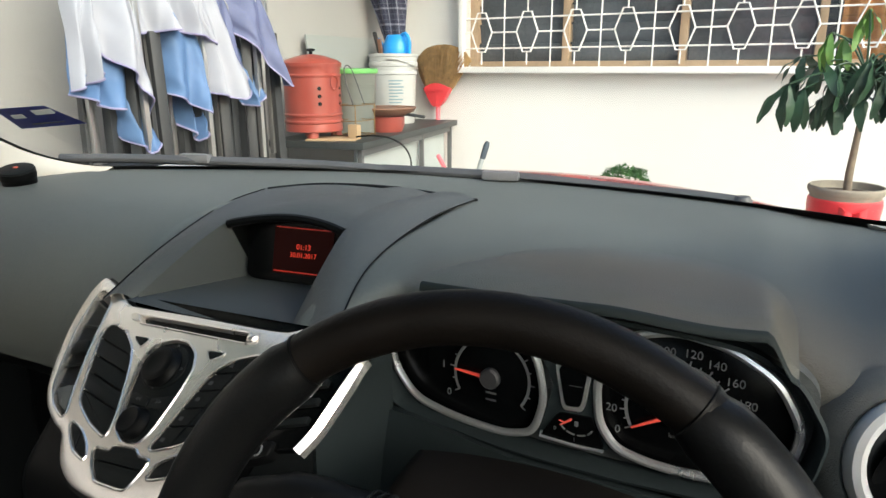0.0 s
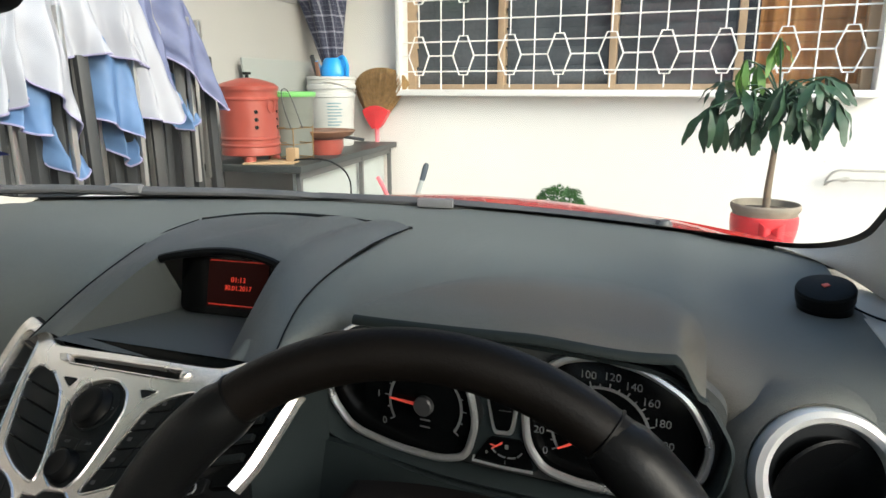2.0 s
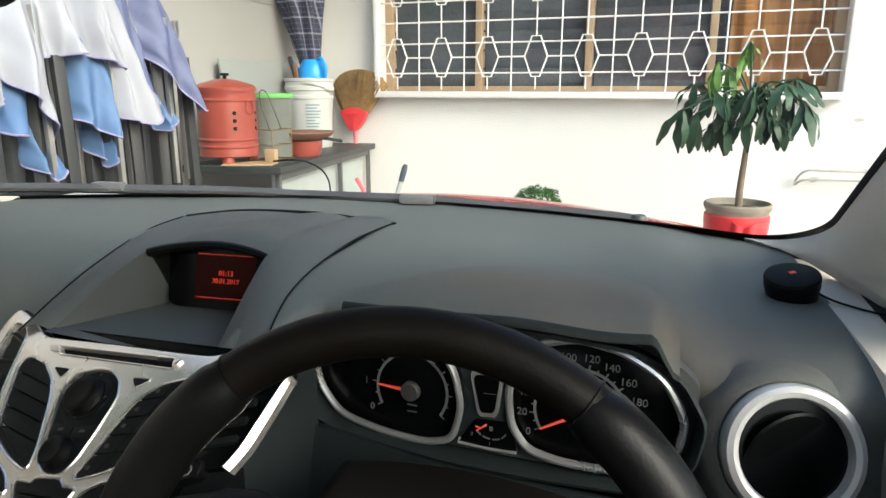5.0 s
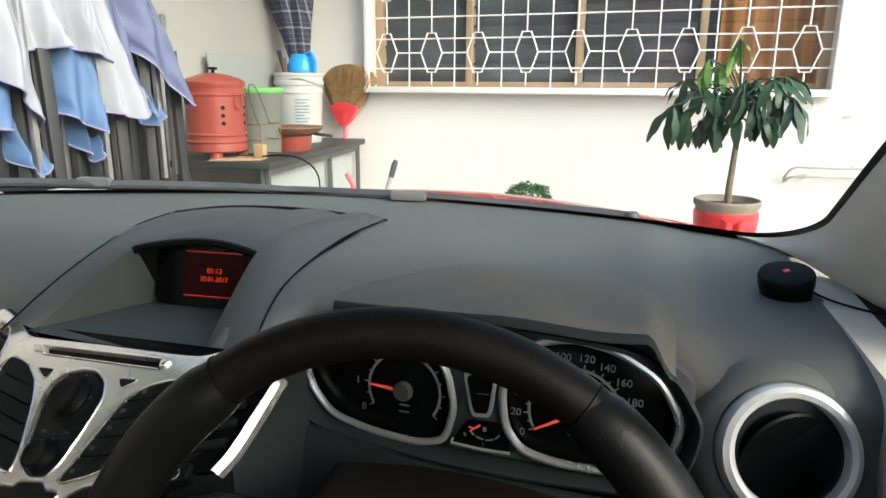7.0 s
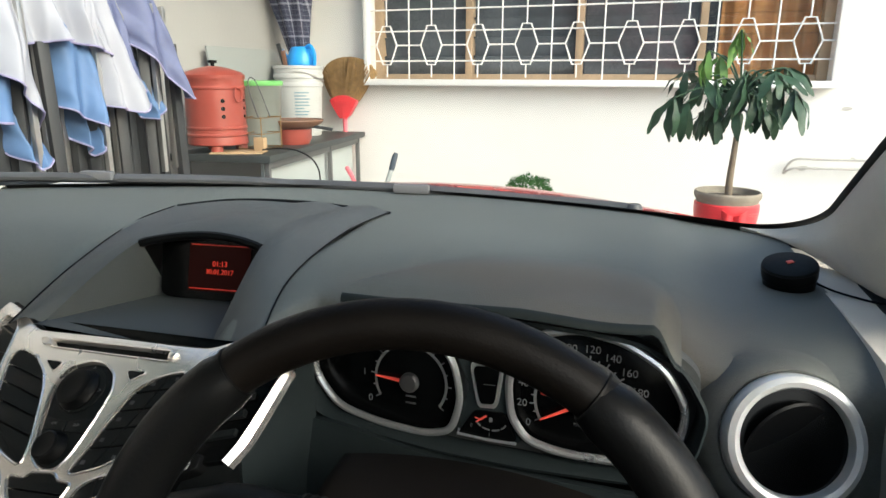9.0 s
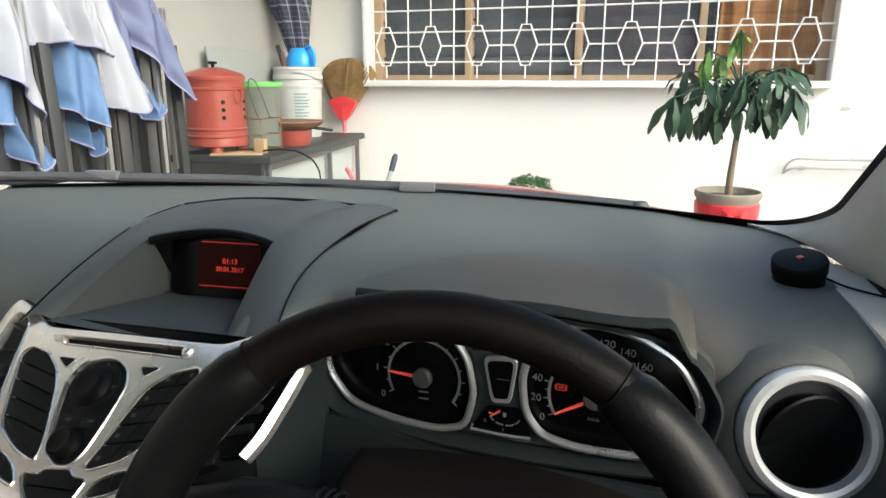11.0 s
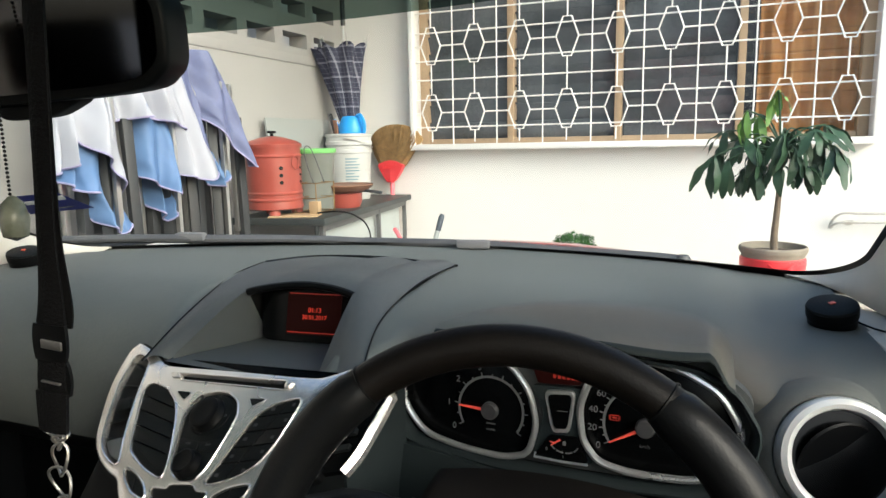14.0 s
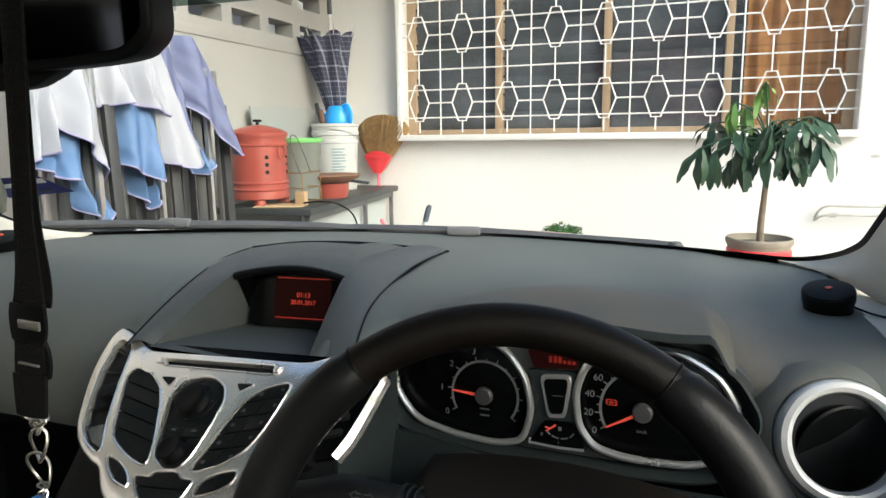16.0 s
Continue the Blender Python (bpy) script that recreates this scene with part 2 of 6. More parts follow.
def lathe(profile, seg=32, bm=None, arc=2 * math.pi):
    """Turned form about z from (radius, height) pairs."""
    bm = bm or bmesh.new()
    rows = []
    full = abs(arc - 2 * math.pi) < 1e-6
    for r, z in profile:
        rows.append([bm.verts.new((r * math.cos(arc * k / seg), r * math.sin(arc * k / seg), z)) for k in range(seg if full else seg + 1)])
    for a, b in zip(rows, rows[1:]):
        n = len(a)
        for k in range(n if full else n - 1):
            bm.faces.new((a[k], a[(k + 1) % n], b[(k + 1) % n], b[k]))
    for row, flip in ((rows[0], True), (rows[-1], False)):
        if full and (row[0].co.xy.length > 1e-5):
            bm.faces.new(row[::-1] if flip else row)
    bmesh.ops.remove_doubles(bm, verts=bm.verts, dist=1e-6)
    return bm


def tube(points, radius, seg=8, bm=None, closed=False, flat=1.0):
    """A round rod along points; radius may be one number or one a point."""
    bm = bm or bmesh.new()
    pts = [Vector(p) for p in points]
    n = len(pts)
    rad = radius if isinstance(radius, (list, tuple)) else [radius] * n
    rows = []
    side = None
    for i, p in enumerate(pts):
        a = pts[(i - 1) % n] if (i or closed) else p
        b = pts[(i + 1) % n] if (i < n - 1 or closed) else p
        d = (b - a).normalized()
        if side is None:
            side = d.orthogonal().normalized()
        side = (side - d * side.dot(d)).normalized()
        up = d.cross(side)
        rows.append([bm.verts.new(p + rad[i] * (math.cos(2 * math.pi * k / seg) * side + flat * math.sin(2 * math.pi * k / seg) * up)) for k in range(seg)])
    for i in range(n if closed else n - 1):
        a, b = rows[i], rows[(i + 1) % n]
        for k in range(seg):
            bm.faces.new((a[k], a[(k + 1) % seg], b[(k + 1) % seg], b[k]))
    if not closed:
        bm.faces.new(rows[0][::-1])
        bm.faces.new(rows[-1])
    return bm


def curve(points, n=24, closed=False):
    """A smooth line through a few points (Catmull-Rom)."""
    p = [Vector(q) for q in points]
    k = len(p)
    out = []
    spans = k if closed else k - 1
    for i in range(spans):
        g = (lambda j: p[j % k]) if closed else (lambda j: p[min(max(j, 0), k - 1)])
        a, b, c, d = g(i - 1), g(i), g(i + 1), g(i + 2)
        m = max(2, n // spans)
        for s in range(m):
            t = s / m
            out.append(0.5 * ((2 * b) + (c - a) * t + (2 * a - 5 * b + 4 * c - d) * t * t + (3 * b - a - 3 * c + d) * t ** 3))
    if not closed:
        out.append(p[-1])
    return out


def sheet(f, nu, nv, thick=0.0, bm=None):
    """A surface f(u, v) for u, v from 0 to 1; thick: pushed to the back along the normals."""
    bm = bm or bmesh.new()
    g = [[bm.verts.new(f(i / nu, j / nv)) for j in range(nv + 1)] for i in range(nu + 1)]
    fs = [bm.faces.new((g[i][j], g[i + 1][j], g[i + 1][j + 1], g[i][j + 1])) for i in range(nu) for j in range(nv)]
    if thick:
        bmesh.ops.recalc_face_normals(bm, faces=fs)
        bmesh.ops.solidify(bm, geom=fs, thickness=thick)
    return bm


class Plane:
    """A working plane: origin, across, up; out is the normal."""

    def __init__(self, o, ex, ey):
        self.o, self.ex, self.ey = Vector(o), Vector(ex).normalized(), Vector(ey).normalized()
        self.n = self.ex.cross(self.ey).normalized()

    def at(self, a, b, h=0.0):
        return self.o + a * self.ex + b * self.ey + h * self.n

    def matrix(self, a=0, b=0, h=0):
        m = Matrix((self.ex, self.ey, self.n)).transposed().to_4x4()
        m.translation = self.at(a, b, h)
        return m


def rounded(poly, n=5, r=0.3):
    """The polygon with its corners cut round: r is the share of each side taken."""
    out = []
    k = len(poly)
    for i in range(k):
        a, b, c = (Vector(poly[j % k]) for j in (i - 1, i, i + 1))
        p, q = b.lerp(a, r), b.lerp(c, r)
        for s in range(n + 1):
            t = s / n
            out.append((1 - t) ** 2 * p + 2 * t * (1 - t) * b + t * t * q)
    return [(v.x, v.y) for v in out]


def prism(pl, poly, h0, h1, bevel=0.0, bm=None):
    """A plate of that outline on a plane, from height h0 to h1, with a chamfered top edge."""
    bm = bm or bmesh.new()
    k = len(poly)
    cx, cy = sum(p[0] for p in poly) / k, sum(p[1] for p in poly) / k
    rings = [(1.0, h0), (1.0, h1 - bevel)] if bevel else [(1.0, h0), (1.0, h1)]
    size = max(1e-4, max(math.hypot(x - cx, y - cy) for x, y in poly))
    if bevel:
        rings.append((1 - 0.4 * bevel / size, h1 - 0.3 * bevel))
        rings.append((1 - bevel / size, h1))
    rows = [[bm.verts.new(pl.at(cx + (x - cx) * s, cy + (y - cy) * s, h)) for x, y in poly] for s, h in rings]
    for a, b in zip(rows, rows[1:]):
        for i in range(k):
            bm.faces.new((a[i], a[(i + 1) % k], b[(i + 1) % k], b[i]))
    bm.faces.new(rows[0][::-1])
    bm.faces.new(rows[-1])
    return bm


def lettering(name, text, size, pl, a, b, h, material, parent, origin, align="CENTER", turn=0.0):
    """Flat raised letters on a plane, as a mesh."""
    cu = bpy.data.curves.new(name, "FONT")
    cu.body, cu.size, cu.align_x, cu.align_y, cu.extrude = text, size, align, "CENTER", 0.0002
    ob = new(name, cu)
    dg = bpy.context.evaluated_depsgraph_get()
    me = bpy.data.meshes.new_from_object(ob.evaluated_get(dg))
    bpy.data.objects.remove(ob)
    me.transform(Matrix.Translation(-Vector(origin)) @ pl.matrix(a, b, h) @ pose(0, 0, 0, 0, 0, turn))
    o2 = new(name, me)
    me.materials.clear()
    me.materials.append(material)
    o2.parent = parent
    return o2


def smooth01(t):
    t = min(1.0, max(0.0, t))
    return t * t * (3 - 2 * t)


# ================= the place round the car =================
def wall_with_hole(name, material, x0, x1, z0, z1, holes, y, depth):
    """An upright wall facing -y with rectangular openings."""
    bm = bmesh.new()
    xs = sorted({x0, x1, *(v for h in holes for v in h[:2])})
    zs = sorted({z0, z1, *(v for h in holes for v in h[2:])})
    for xa, xb in zip(xs, xs[1:]):
        for za, zb in zip(zs, zs[1:]):
            cx, cz = (xa + xb) / 2, (za + zb) / 2
            if any(h[0] < cx < h[1] and h[2] < cz < h[3] for h in holes):
                continue
            box((cx, y + depth / 2, cz), (xb - xa, depth, zb - za), bm=bm)
    bmesh.ops.remove_doubles(bm, verts=bm.verts, dist=1e-5)
    return part(name, bm, material, smooth=False)


WX0, WX1, WZ0, WZ1 = -1.645, 0.785, 1.215, 2.42
tagged(solid("ground", box((0, 0, 0), (600, 600, 0.2)), M_GROUND, (0, 0, GZ - 0.1), "grey concrete yard floor reaching far out", "ground", kind="structure"))
wall = wall_with_hole("wall_north", M_WALL, XW - 0.15, 6.0, GZ, 2.62, [(WX0, WX1, WZ0, WZ1)], YW, 0.15)
tagged(wall, "white painted house wall with a barred window", "wall", kind="structure")

# side wall with pierced ventilation blocks near the top
bm = bmesh.new()
VENT0, VSTEP, VLEN = 3.55, 0.312, 0.235
vents = [(VENT0 - VSTEP * k - VLEN / 2, VENT0 - VSTEP * k + VLEN / 2) for k in range(9)]
rows_z = [(1.775, 1.855), (1.955, 2.035), (2.135, 2.215)]
ys = sorted({-5.0, YW, *(v for p in vents for v in p)})
zs = sorted({GZ, 2.62, *(v for p in rows_z for v in p)})
for ya, yb_ in zip(ys, ys[1:]):
    for za, zb in zip(zs, zs[1:]):
        if any(p[0] < (ya + yb_) / 2 < p[1] for p in vents) and any(p[0] < (za + zb) / 2 < p[1] for p in rows_z):
            continue
        box((XW - 0.06, (ya + yb_) / 2, (za + zb) / 2), (0.12, yb_ - ya, zb - za), bm=bm)
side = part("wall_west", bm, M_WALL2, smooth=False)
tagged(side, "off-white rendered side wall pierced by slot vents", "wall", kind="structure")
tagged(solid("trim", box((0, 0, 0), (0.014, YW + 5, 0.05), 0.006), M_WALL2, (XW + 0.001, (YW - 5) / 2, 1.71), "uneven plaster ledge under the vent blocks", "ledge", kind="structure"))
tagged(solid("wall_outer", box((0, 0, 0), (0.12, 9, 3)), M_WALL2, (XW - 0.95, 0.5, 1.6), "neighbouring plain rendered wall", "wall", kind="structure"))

# Unseen slab, added overhead to keep sky light off the corner.
tagged(solid("corner_shade_slab", box((0, 0, 0), (2.7, 2.1, 0.08)), M_WALL2, (-2.05, 3.05, 2.68), "unseen plain slab added to shade the yard corner", "roof", kind="structure"))

# ---- window: sill, wooden frame, louvres, grille ----
win = thing("window_1", (0, YW, WZ0), "wide louvred window with tan wooden frame and dark panes", "window")
win["kind"] = "structure"
WO = Vector((0, YW, WZ0))
tagged(solid("window_sill", box((0, 0, 0), (WX1 - WX0 + 0.06, 0.10, 0.035), 0.004), M_WHITE, ((WX0 + WX1) / 2, YW - 0.045, WZ0 - 0.018), "white painted sill ledge under the window", "sill", kind="structure"))
for k, (cx, w) in enumerate(((WX0 - 0.014, 0.028), (WX1 + 0.014, 0.028))):
    tagged(solid("trim", box((0, 0, 0), (w, 0.09, WZ1 - WZ0 + 0.03), 0.003), M_WHITE, (cx, YW - 0.043, (WZ0 + WZ1) / 2 + 0.012), "white painted window surround", "trim", kind="structure"))
MULL = [-1.063, -0.437, 0.192]
bounds = [WX0 + 0.02] + MULL + [WX1 - 0.02]
for cx, w in [(WX0 + 0.025, 0.05), (WX1 - 0.025, 0.05)] + [(x, 0.038) for x in MULL]:
    part("frame", box((cx, YW + 0.06, (WZ0 + WZ1) / 2), (w, 0.08, WZ1 - WZ0 - 0.002), 0.004), M_WOODFR, win, origin=WO)
for z in (WZ0 + 0.015, WZ1 - 0.02):
    part("frame", box(((WX0 + WX1) / 2, YW + 0.062, z), (WX1 - WX0 - 0.1, 0.07, 0.03), 0.004), M_WOODFR, win, origin=WO)
for xa, xb in zip(bounds, bounds[1:]):
    for k in range(11):
        z = WZ0 + 0.075 + 0.104 * k
        w = xb - xa - 0.06
        part("louvre_pane", box(((xa + xb) / 2, YW + 0.066, z), (w, 0.006, 0.112), 0.0, pose(0, 0, 0, 16 + 9 * math.sin(k * 2.7 + xa * 5) * math.sin(k * 1.3 + xa * 9), 0, 0)), M_LOUVRECLEAR if xa > 0.1 else M_LOUVRE, win, origin=WO, smooth=False)
        part("pane_clip", box((xa + 0.032, YW + 0.058, z - 0.05), (0.02, 0.02, 0.012), 0.003), M_POLE, win, origin=WO)
# the room behind: one open sheet, indoor gloom put into its near-black colour
tagged(solid("wall_room", box((0, 0, 0), (3.2, 0.1, 2.2)), M_ROOM_GLOOM, (-0.4, YW + 1.9, 1.6), "back wall of the room, indoor gloom put into its near-black colour", "wall", kind="structure"))


def drape(x0, x1, z0, z1, folds, amp):
    def f(u, v):
        return (x0 + (x1 - x0) * u, amp * math.sin(u * folds * 2 * math.pi + 0.6 * math.sin(v * 3)) * (0.6 + 0.4 * v), z1 + (z0 - z1) * v)
    return sheet(f, 70, 8, 0.004)


solid("curtain", drape(-0.23, 0.25, -0.6, 0.6, 5, 0.02), M_CURTAIN, (0.51, YW + 0.17, 1.75), "rust-brown curtain drawn behind the louvres", "curtain")

grille = thing("window_grille", (0, YW - 0.05, WZ0), "white painted iron window grille with hexagon pattern", "grille")
GO = Vector((0, YW - 0.05, WZ0))
GY = YW - 0.055
HX0, HP = -1.538, 0.2755
for i in range(10):
    x = HX0 + HP * (i - 0.5)
    if WX0 < x < WX1:
        part("bar", tube([(x, GY, WZ0), (x, GY, WZ1)], 0.0045, 6), M_WHITE, grille, origin=GO)
for r in range(3):
    z0 = 1.297 + 0.395 * r
    for dz in (0.02, 0.185, 0.303):
        if z0 + dz < WZ1:
            part("bar", tube([(WX0, GY + 0.008, z0 + dz), (WX1, GY + 0.008, z0 + dz)], 0.0045, 6), M_WHITE, grille, origin=GO)
    for i in range(9):
        x = HX0 + HP * i
        hexa = [(x - 0.024, z0), (x + 0.024, z0), (x + 0.064, z0 + 0.107), (x + 0.024, z0 + 0.214), (x - 0.024, z0 + 0.214), (x - 0.064, z0 + 0.107)]
        part("hexagon", tube([(a, GY - 0.004, b) for a, b in hexa], 0.0050, 6, closed=True), M_WHITE, grille, origin=GO)
        part("bar", tube([(x, GY, z0 - (0.07 if r == 0 else 0.181)), (x, GY, z0)], 0.0045, 6), M_WHITE, grille, origin=GO)
        if i < 8:
            part("bar", tube([(x + 0.064, GY, z0 + 0.107), (x + HP - 0.064, GY, z0 + 0.107)], 0.0045, 6), M_WHITE, grille, origin=GO)
    part("bar", tube([(WX0, GY, z0 + 0.107), (HX0 - 0.064, GY, z0 + 0.107)], 0.0045, 6), M_WHITE, grille, origin=GO)
    part("bar", tube([(HX0 + 8 * HP + 0.064, GY, z0 + 0.107), (WX1, GY, z0 + 0.107)], 0.0045, 6), M_WHITE, grille, origin=GO)

# ================= things in the yard =================
rnd = random.Random(7)


def pole(x0, y0, z0, x1, y1, z1, w, bm=None):
    """A square tube."""
    a, b = Vector((x0, y0, z0)), Vector((x1, y1, z1))
    q = (b - a).to_track_quat("Z", "Y").to_matrix().to_4x4()
    return box((a + b) / 2, (w, w, (b - a).length), w * 0.12, q, bm)


def flap(top_a, top_b, hem_a, hem_m, hem_b, x, depth, seed, folds=2.5):
    """One hanging cloth panel: gathered top edge, slanting hem, soft pleats, a rolled hem line."""
    ta, tb = Vector((x - 0.05, *top_a)), Vector((x - 0.05, *top_b))
    ha, hm, hb = Vector((x, *hem_a)), Vector((x, *hem_m)), Vector((x, *hem_b))
    hem = [ha.lerp(hm, k / 12) for k in range(12)] + [hm.lerp(hb, k / 12) for k in range(13)]

    def f(u, v):
        g = u * (len(hem) - 1)
        i = min(int(g), len(hem) - 2)
        lo = hem[i].lerp(hem[i + 1], g - i)
        p = ta.lerp(tb, u).lerp(lo, v)
        w = math.sin(math.pi * u)
        p.x += depth * w * v ** 0.6 - 0.05 * (1 - w)
        p.x += 0.018 * v * math.sin(folds * 2 * math.pi * u + seed + 2.5 * v) + 0.020 * noise.noise(Vector((u * 2, v * 2.5, seed))) * v
        crease = math.sqrt(noise.noise(Vector((u * 4.5 + 1.5 * v, v * 0.7, seed + 5.0))) ** 2 + 0.01)
        p.x += 0.030 * (1 - crease) ** 2 * (0.35 + 0.65 * v) - 0.02
        p.x += 0.008 * (noise.noise(Vector((u * 3 - v * 5, v * 4 + u * 3, seed + 9.0))))
        p.y += 0.014 * noise.noise(Vector((u * 3, v * 5, seed + 3.3))) * v
        return p
    bm = sheet(f, 60, 44, 0.0015)
    edge = [Vector(f(k / 60, 1.0)) for k in range(61)]
    return bm, edge


def canopy(at, top, label, legs, flaps):
    """A folded pop-up canopy: bundle of legs with panels of cloth hanging round them."""
    c = thing("folded_canopy", at, label, "canopy", "folded canopies by the side wall")
    r = random.Random(legs)
    for k in range(legs):
        x = -0.05 + 0.055 * (k % 3) + r.uniform(-0.012, 0.012)
        y = -0.14 + 0.28 * k / (legs - 1) + r.uniform(-0.01, 0.01)
        part("leg", pole(x, y, 0.0, x * 0.9, y * 0.8, top - GZ - 0.38, 0.034), M_POLE, c)
        if k % 2 == 0:
            part("inner_leg", pole(x + 0.030, y + 0.02, 0.73, x + 0.030, y + 0.02, top - GZ - 0.25, 0.018), M_BRIGHT, c, "bright steel inner leg")
    for k, (cloth, x, depth, pts) in enumerate(flaps):
        bm, edge = flap(*pts, x, depth, k * 1.7 + legs)
        ob = part("cloth_panel", bm, cloth, c, "", at, angle=80)
        part("hem", tube([p + Vector((0.001, 0, 0)) for p in edge], 0.0036, 5), M_HEM, ob, "", at)
    return c


M_HEM = mat("lavender_hem", (0.30, 0.28, 0.44), 0.7)
canopy((-1.76, 1.50, GZ), 1.70, "folded canopy with white cloth and sky-blue lining on grey legs", 7, [
    (M_TARP_B, -1.69, 0.03, ((1.38, 1.25), (1.52, 1.20), (1.418, 1.015), (1.466, 0.956), (1.535, 1.011))),
    (M_TARP_B, -1.68, 0.04, ((1.332, 1.40), (1.509, 1.40), (1.286, 1.138), (1.329, 1.099), (1.507, 1.086))),
    (M_TARP_W, -1.68, 0.03, ((1.342, 1.70), (1.399, 1.70), (1.284, 1.147), (1.319, 1.181), (1.366, 1.203))),
    (M_TARP_W, -1.65, 0.04, ((1.374, 1.70), (1.50, 1.70), (1.324, 1.275), (1.423, 1.177), (1.523, 1.072)))])
canopy((-1.76, 1.78, GZ), 1.70, "folded canopy with white cloth, its sky-blue lining showing below", 8, [
    (M_TARP_B, -1.70, 0.03, ((1.66, 1.20), (1.76, 1.20), (1.672, 1.03), (1.690, 0.972), (1.756, 1.06))),
    (M_TARP_B, -1.67, 0.04, ((1.589, 1.42), (1.80, 1.42), (1.596, 1.134), (1.693, 1.068), (1.760, 1.164))),
    (M_TARP_W, -1.69, 0.03, ((1.50, 1.70), (1.634, 1.72), (1.534, 1.311), (1.601, 1.326), (1.670, 1.328))),
    (M_TARP_W, -1.66, 0.03, ((1.611, 1.72), (1.707, 1.73), (1.655, 1.327), (1.722, 1.300), (1.785, 1.274))),
    (M_TARP_W, -1.66, 0.05, ((1.660, 1.72), (1.733, 1.73), (1.719, 1.137), (1.833, 1.105), (1.958, 1.176)))])
canopy((-1.78, 2.02, GZ), 1.72, "folded canopy in lavender-blue cloth beside the table", 6, [
    (M_TARP_B, -1.70, 0.02, ((1.90, 1.32), (2.06, 1.25), (1.952, 1.083), (1.983, 1.071), (2.061, 1.140))),
    (M_TARP_P, -1.69, 0.05, ((1.800, 1.60), (1.925, 1.60), (1.745, 1.255), (1.840, 1.125), (1.966, 1.158))),
    (M_TARP_P, -1.66, 0.04, ((1.935, 1.585), (2.040, 1.580), (1.930, 1.330), (2.095, 1.144), (2.172, 1.148)))])

# ---- worn table along the side wall ----
TZ = 0.912


def table(cx, cy, w, l, z, rz, label, panels):
    t = thing("work_table", (cx, cy, GZ), label, "table", rz=rz)
    h = z - GZ
    part("tabletop", box((0, 0, h - 0.016), (w, l, 0.032), 0.004), M_TABLE, t)
    for x in (-w / 2 + 0.05, w / 2 - 0.035):
        for y in (-l / 2 + 0.05, 0.1 * l, l / 2 - 0.05):
            part("leg", box((x, y, (h - 0.032) / 2), (0.022, 0.022, h - 0.032), 0.002), M_TLEG, t)
    part("side_panel", box((w / 2 - 0.07, 0, h - 0.24), (0.012, l * panels, 0.40)), M_PANEL, t, "pale grey side board")
    part("rail", box((w / 2 - 0.035, 0, h - 0.05), (0.015, l - 0.1, 0.03), 0.002), M_TLEG, t)
    return t


table(-1.835, 3.06, 0.46, 1.36, TZ - 0.010, 8.0, "dark-topped work table with pale boards and steel legs", 0.9)

# ---- red charcoal drum ----
drum = thing("barbecue_drum", (-1.845, 2.53, TZ - 0.010), "red enamelled metal drum with lid, air holes and side ring", "drum")
R0 = 0.127
part("foot", lathe([(0.028, 0.0), (0.026, 0.030), (0.0, 0.030)], 14), M_DRUM, drum).location = (0.05, -0.08, 0)
part("foot", lathe([(0.028, 0.0), (0.026, 0.030), (0.0, 0.030)], 14), M_DRUM, drum).location = (-0.07, 0.06, 0)
part("foot", lathe([(0.028, 0.0), (0.026, 0.030), (0.0, 0.030)], 14), M_DRUM, drum).location = (0.07, 0.07, 0)
prof = [(0.0, 0.030), (R0 * 0.97, 0.030), (R0 * 1.02, 0.034), (R0 * 1.02, 0.042)]
for zz in (0.075, 0.105, 0.275):
    prof += [(R0, zz - 0.008), (R0 + 0.004, zz - 0.003), (R0 + 0.004, zz + 0.003), (R0, zz + 0.008)]
prof += [(R0, 0.315), (R0 + 0.002, 0.32)]
body = part("body", lathe(prof, 40), M_DRUM, drum)
lid = part("lid", lathe([(R0 + 0.006, 0.312), (R0 + 0.007, 0.328), (R0 * 0.9, 0.342), (R0 * 0.45, 0.360), (0.02, 0.366), (0.0, 0.366)], 40), M_DRUM, drum, "domed red lid")
part("knob", lathe([(0.008, 0.365), (0.008, 0.378), (0.020, 0.380), (0.020, 0.390), (0.0, 0.392)], 14), M_BLACK, lid, "black knob")
for zz in (0.155, 0.188, 0.221):
    for a in (-40, 14, 50, 200):
        hole = lathe([(0.009, -0.002), (0.009, 0.003), (0.0, 0.003)], 12)
        ob = part("air_hole", hole, M_BLACK, body)
        ca = radians(a)
        ob.matrix_basis = Matrix.Translation((R0 * math.cos(ca), R0 * math.sin(ca), zz)) @ Vector((math.cos(ca), math.sin(ca), 0)).to_track_quat("Z", "Y").to_matrix().to_4x4()
        if a in (14, 50):
            ob.scale = (0.7, 0.7, 1)
ca = radians(-8)
part("ring_handle", tube([(R0 * 1.06 * math.cos(ca) + 0.0 * t, R0 * 1.06 * math.sin(ca) + 0.026 * math.cos(t), 0.245 + 0.030 * math.sin(t)) for t in [2 * math.pi * k / 20 for k in range(20)]], 0.003, 6, closed=True), M_DRUM, drum, "hanging ring handle")

# ---- tub with green lid, wire rack, bowls ----
tub = thing("storage_tub", (-1.80, 2.78, TZ - 0.010), "hazy clear plastic tub with a green lid on the table", "tub")
part("tub_body", lathe([(0.0, 0.0), (0.095, 0.0), (0.102, 0.006), (0.118, 0.285), (0.121, 0.29)], 32), M_HAZY, tub)
part("lid", lathe([(0.123, 0.282), (0.126, 0.288), (0.126, 0.302), (0.112, 0.306), (0.10, 0.302), (0.0, 0.302)], 32), M_GREEN, tub, "green snap-on lid")
rack = thing("wire_rack", (-1.70, 2.64, TZ - 0.010), "small brass-coloured wire rack on the table", "rack")
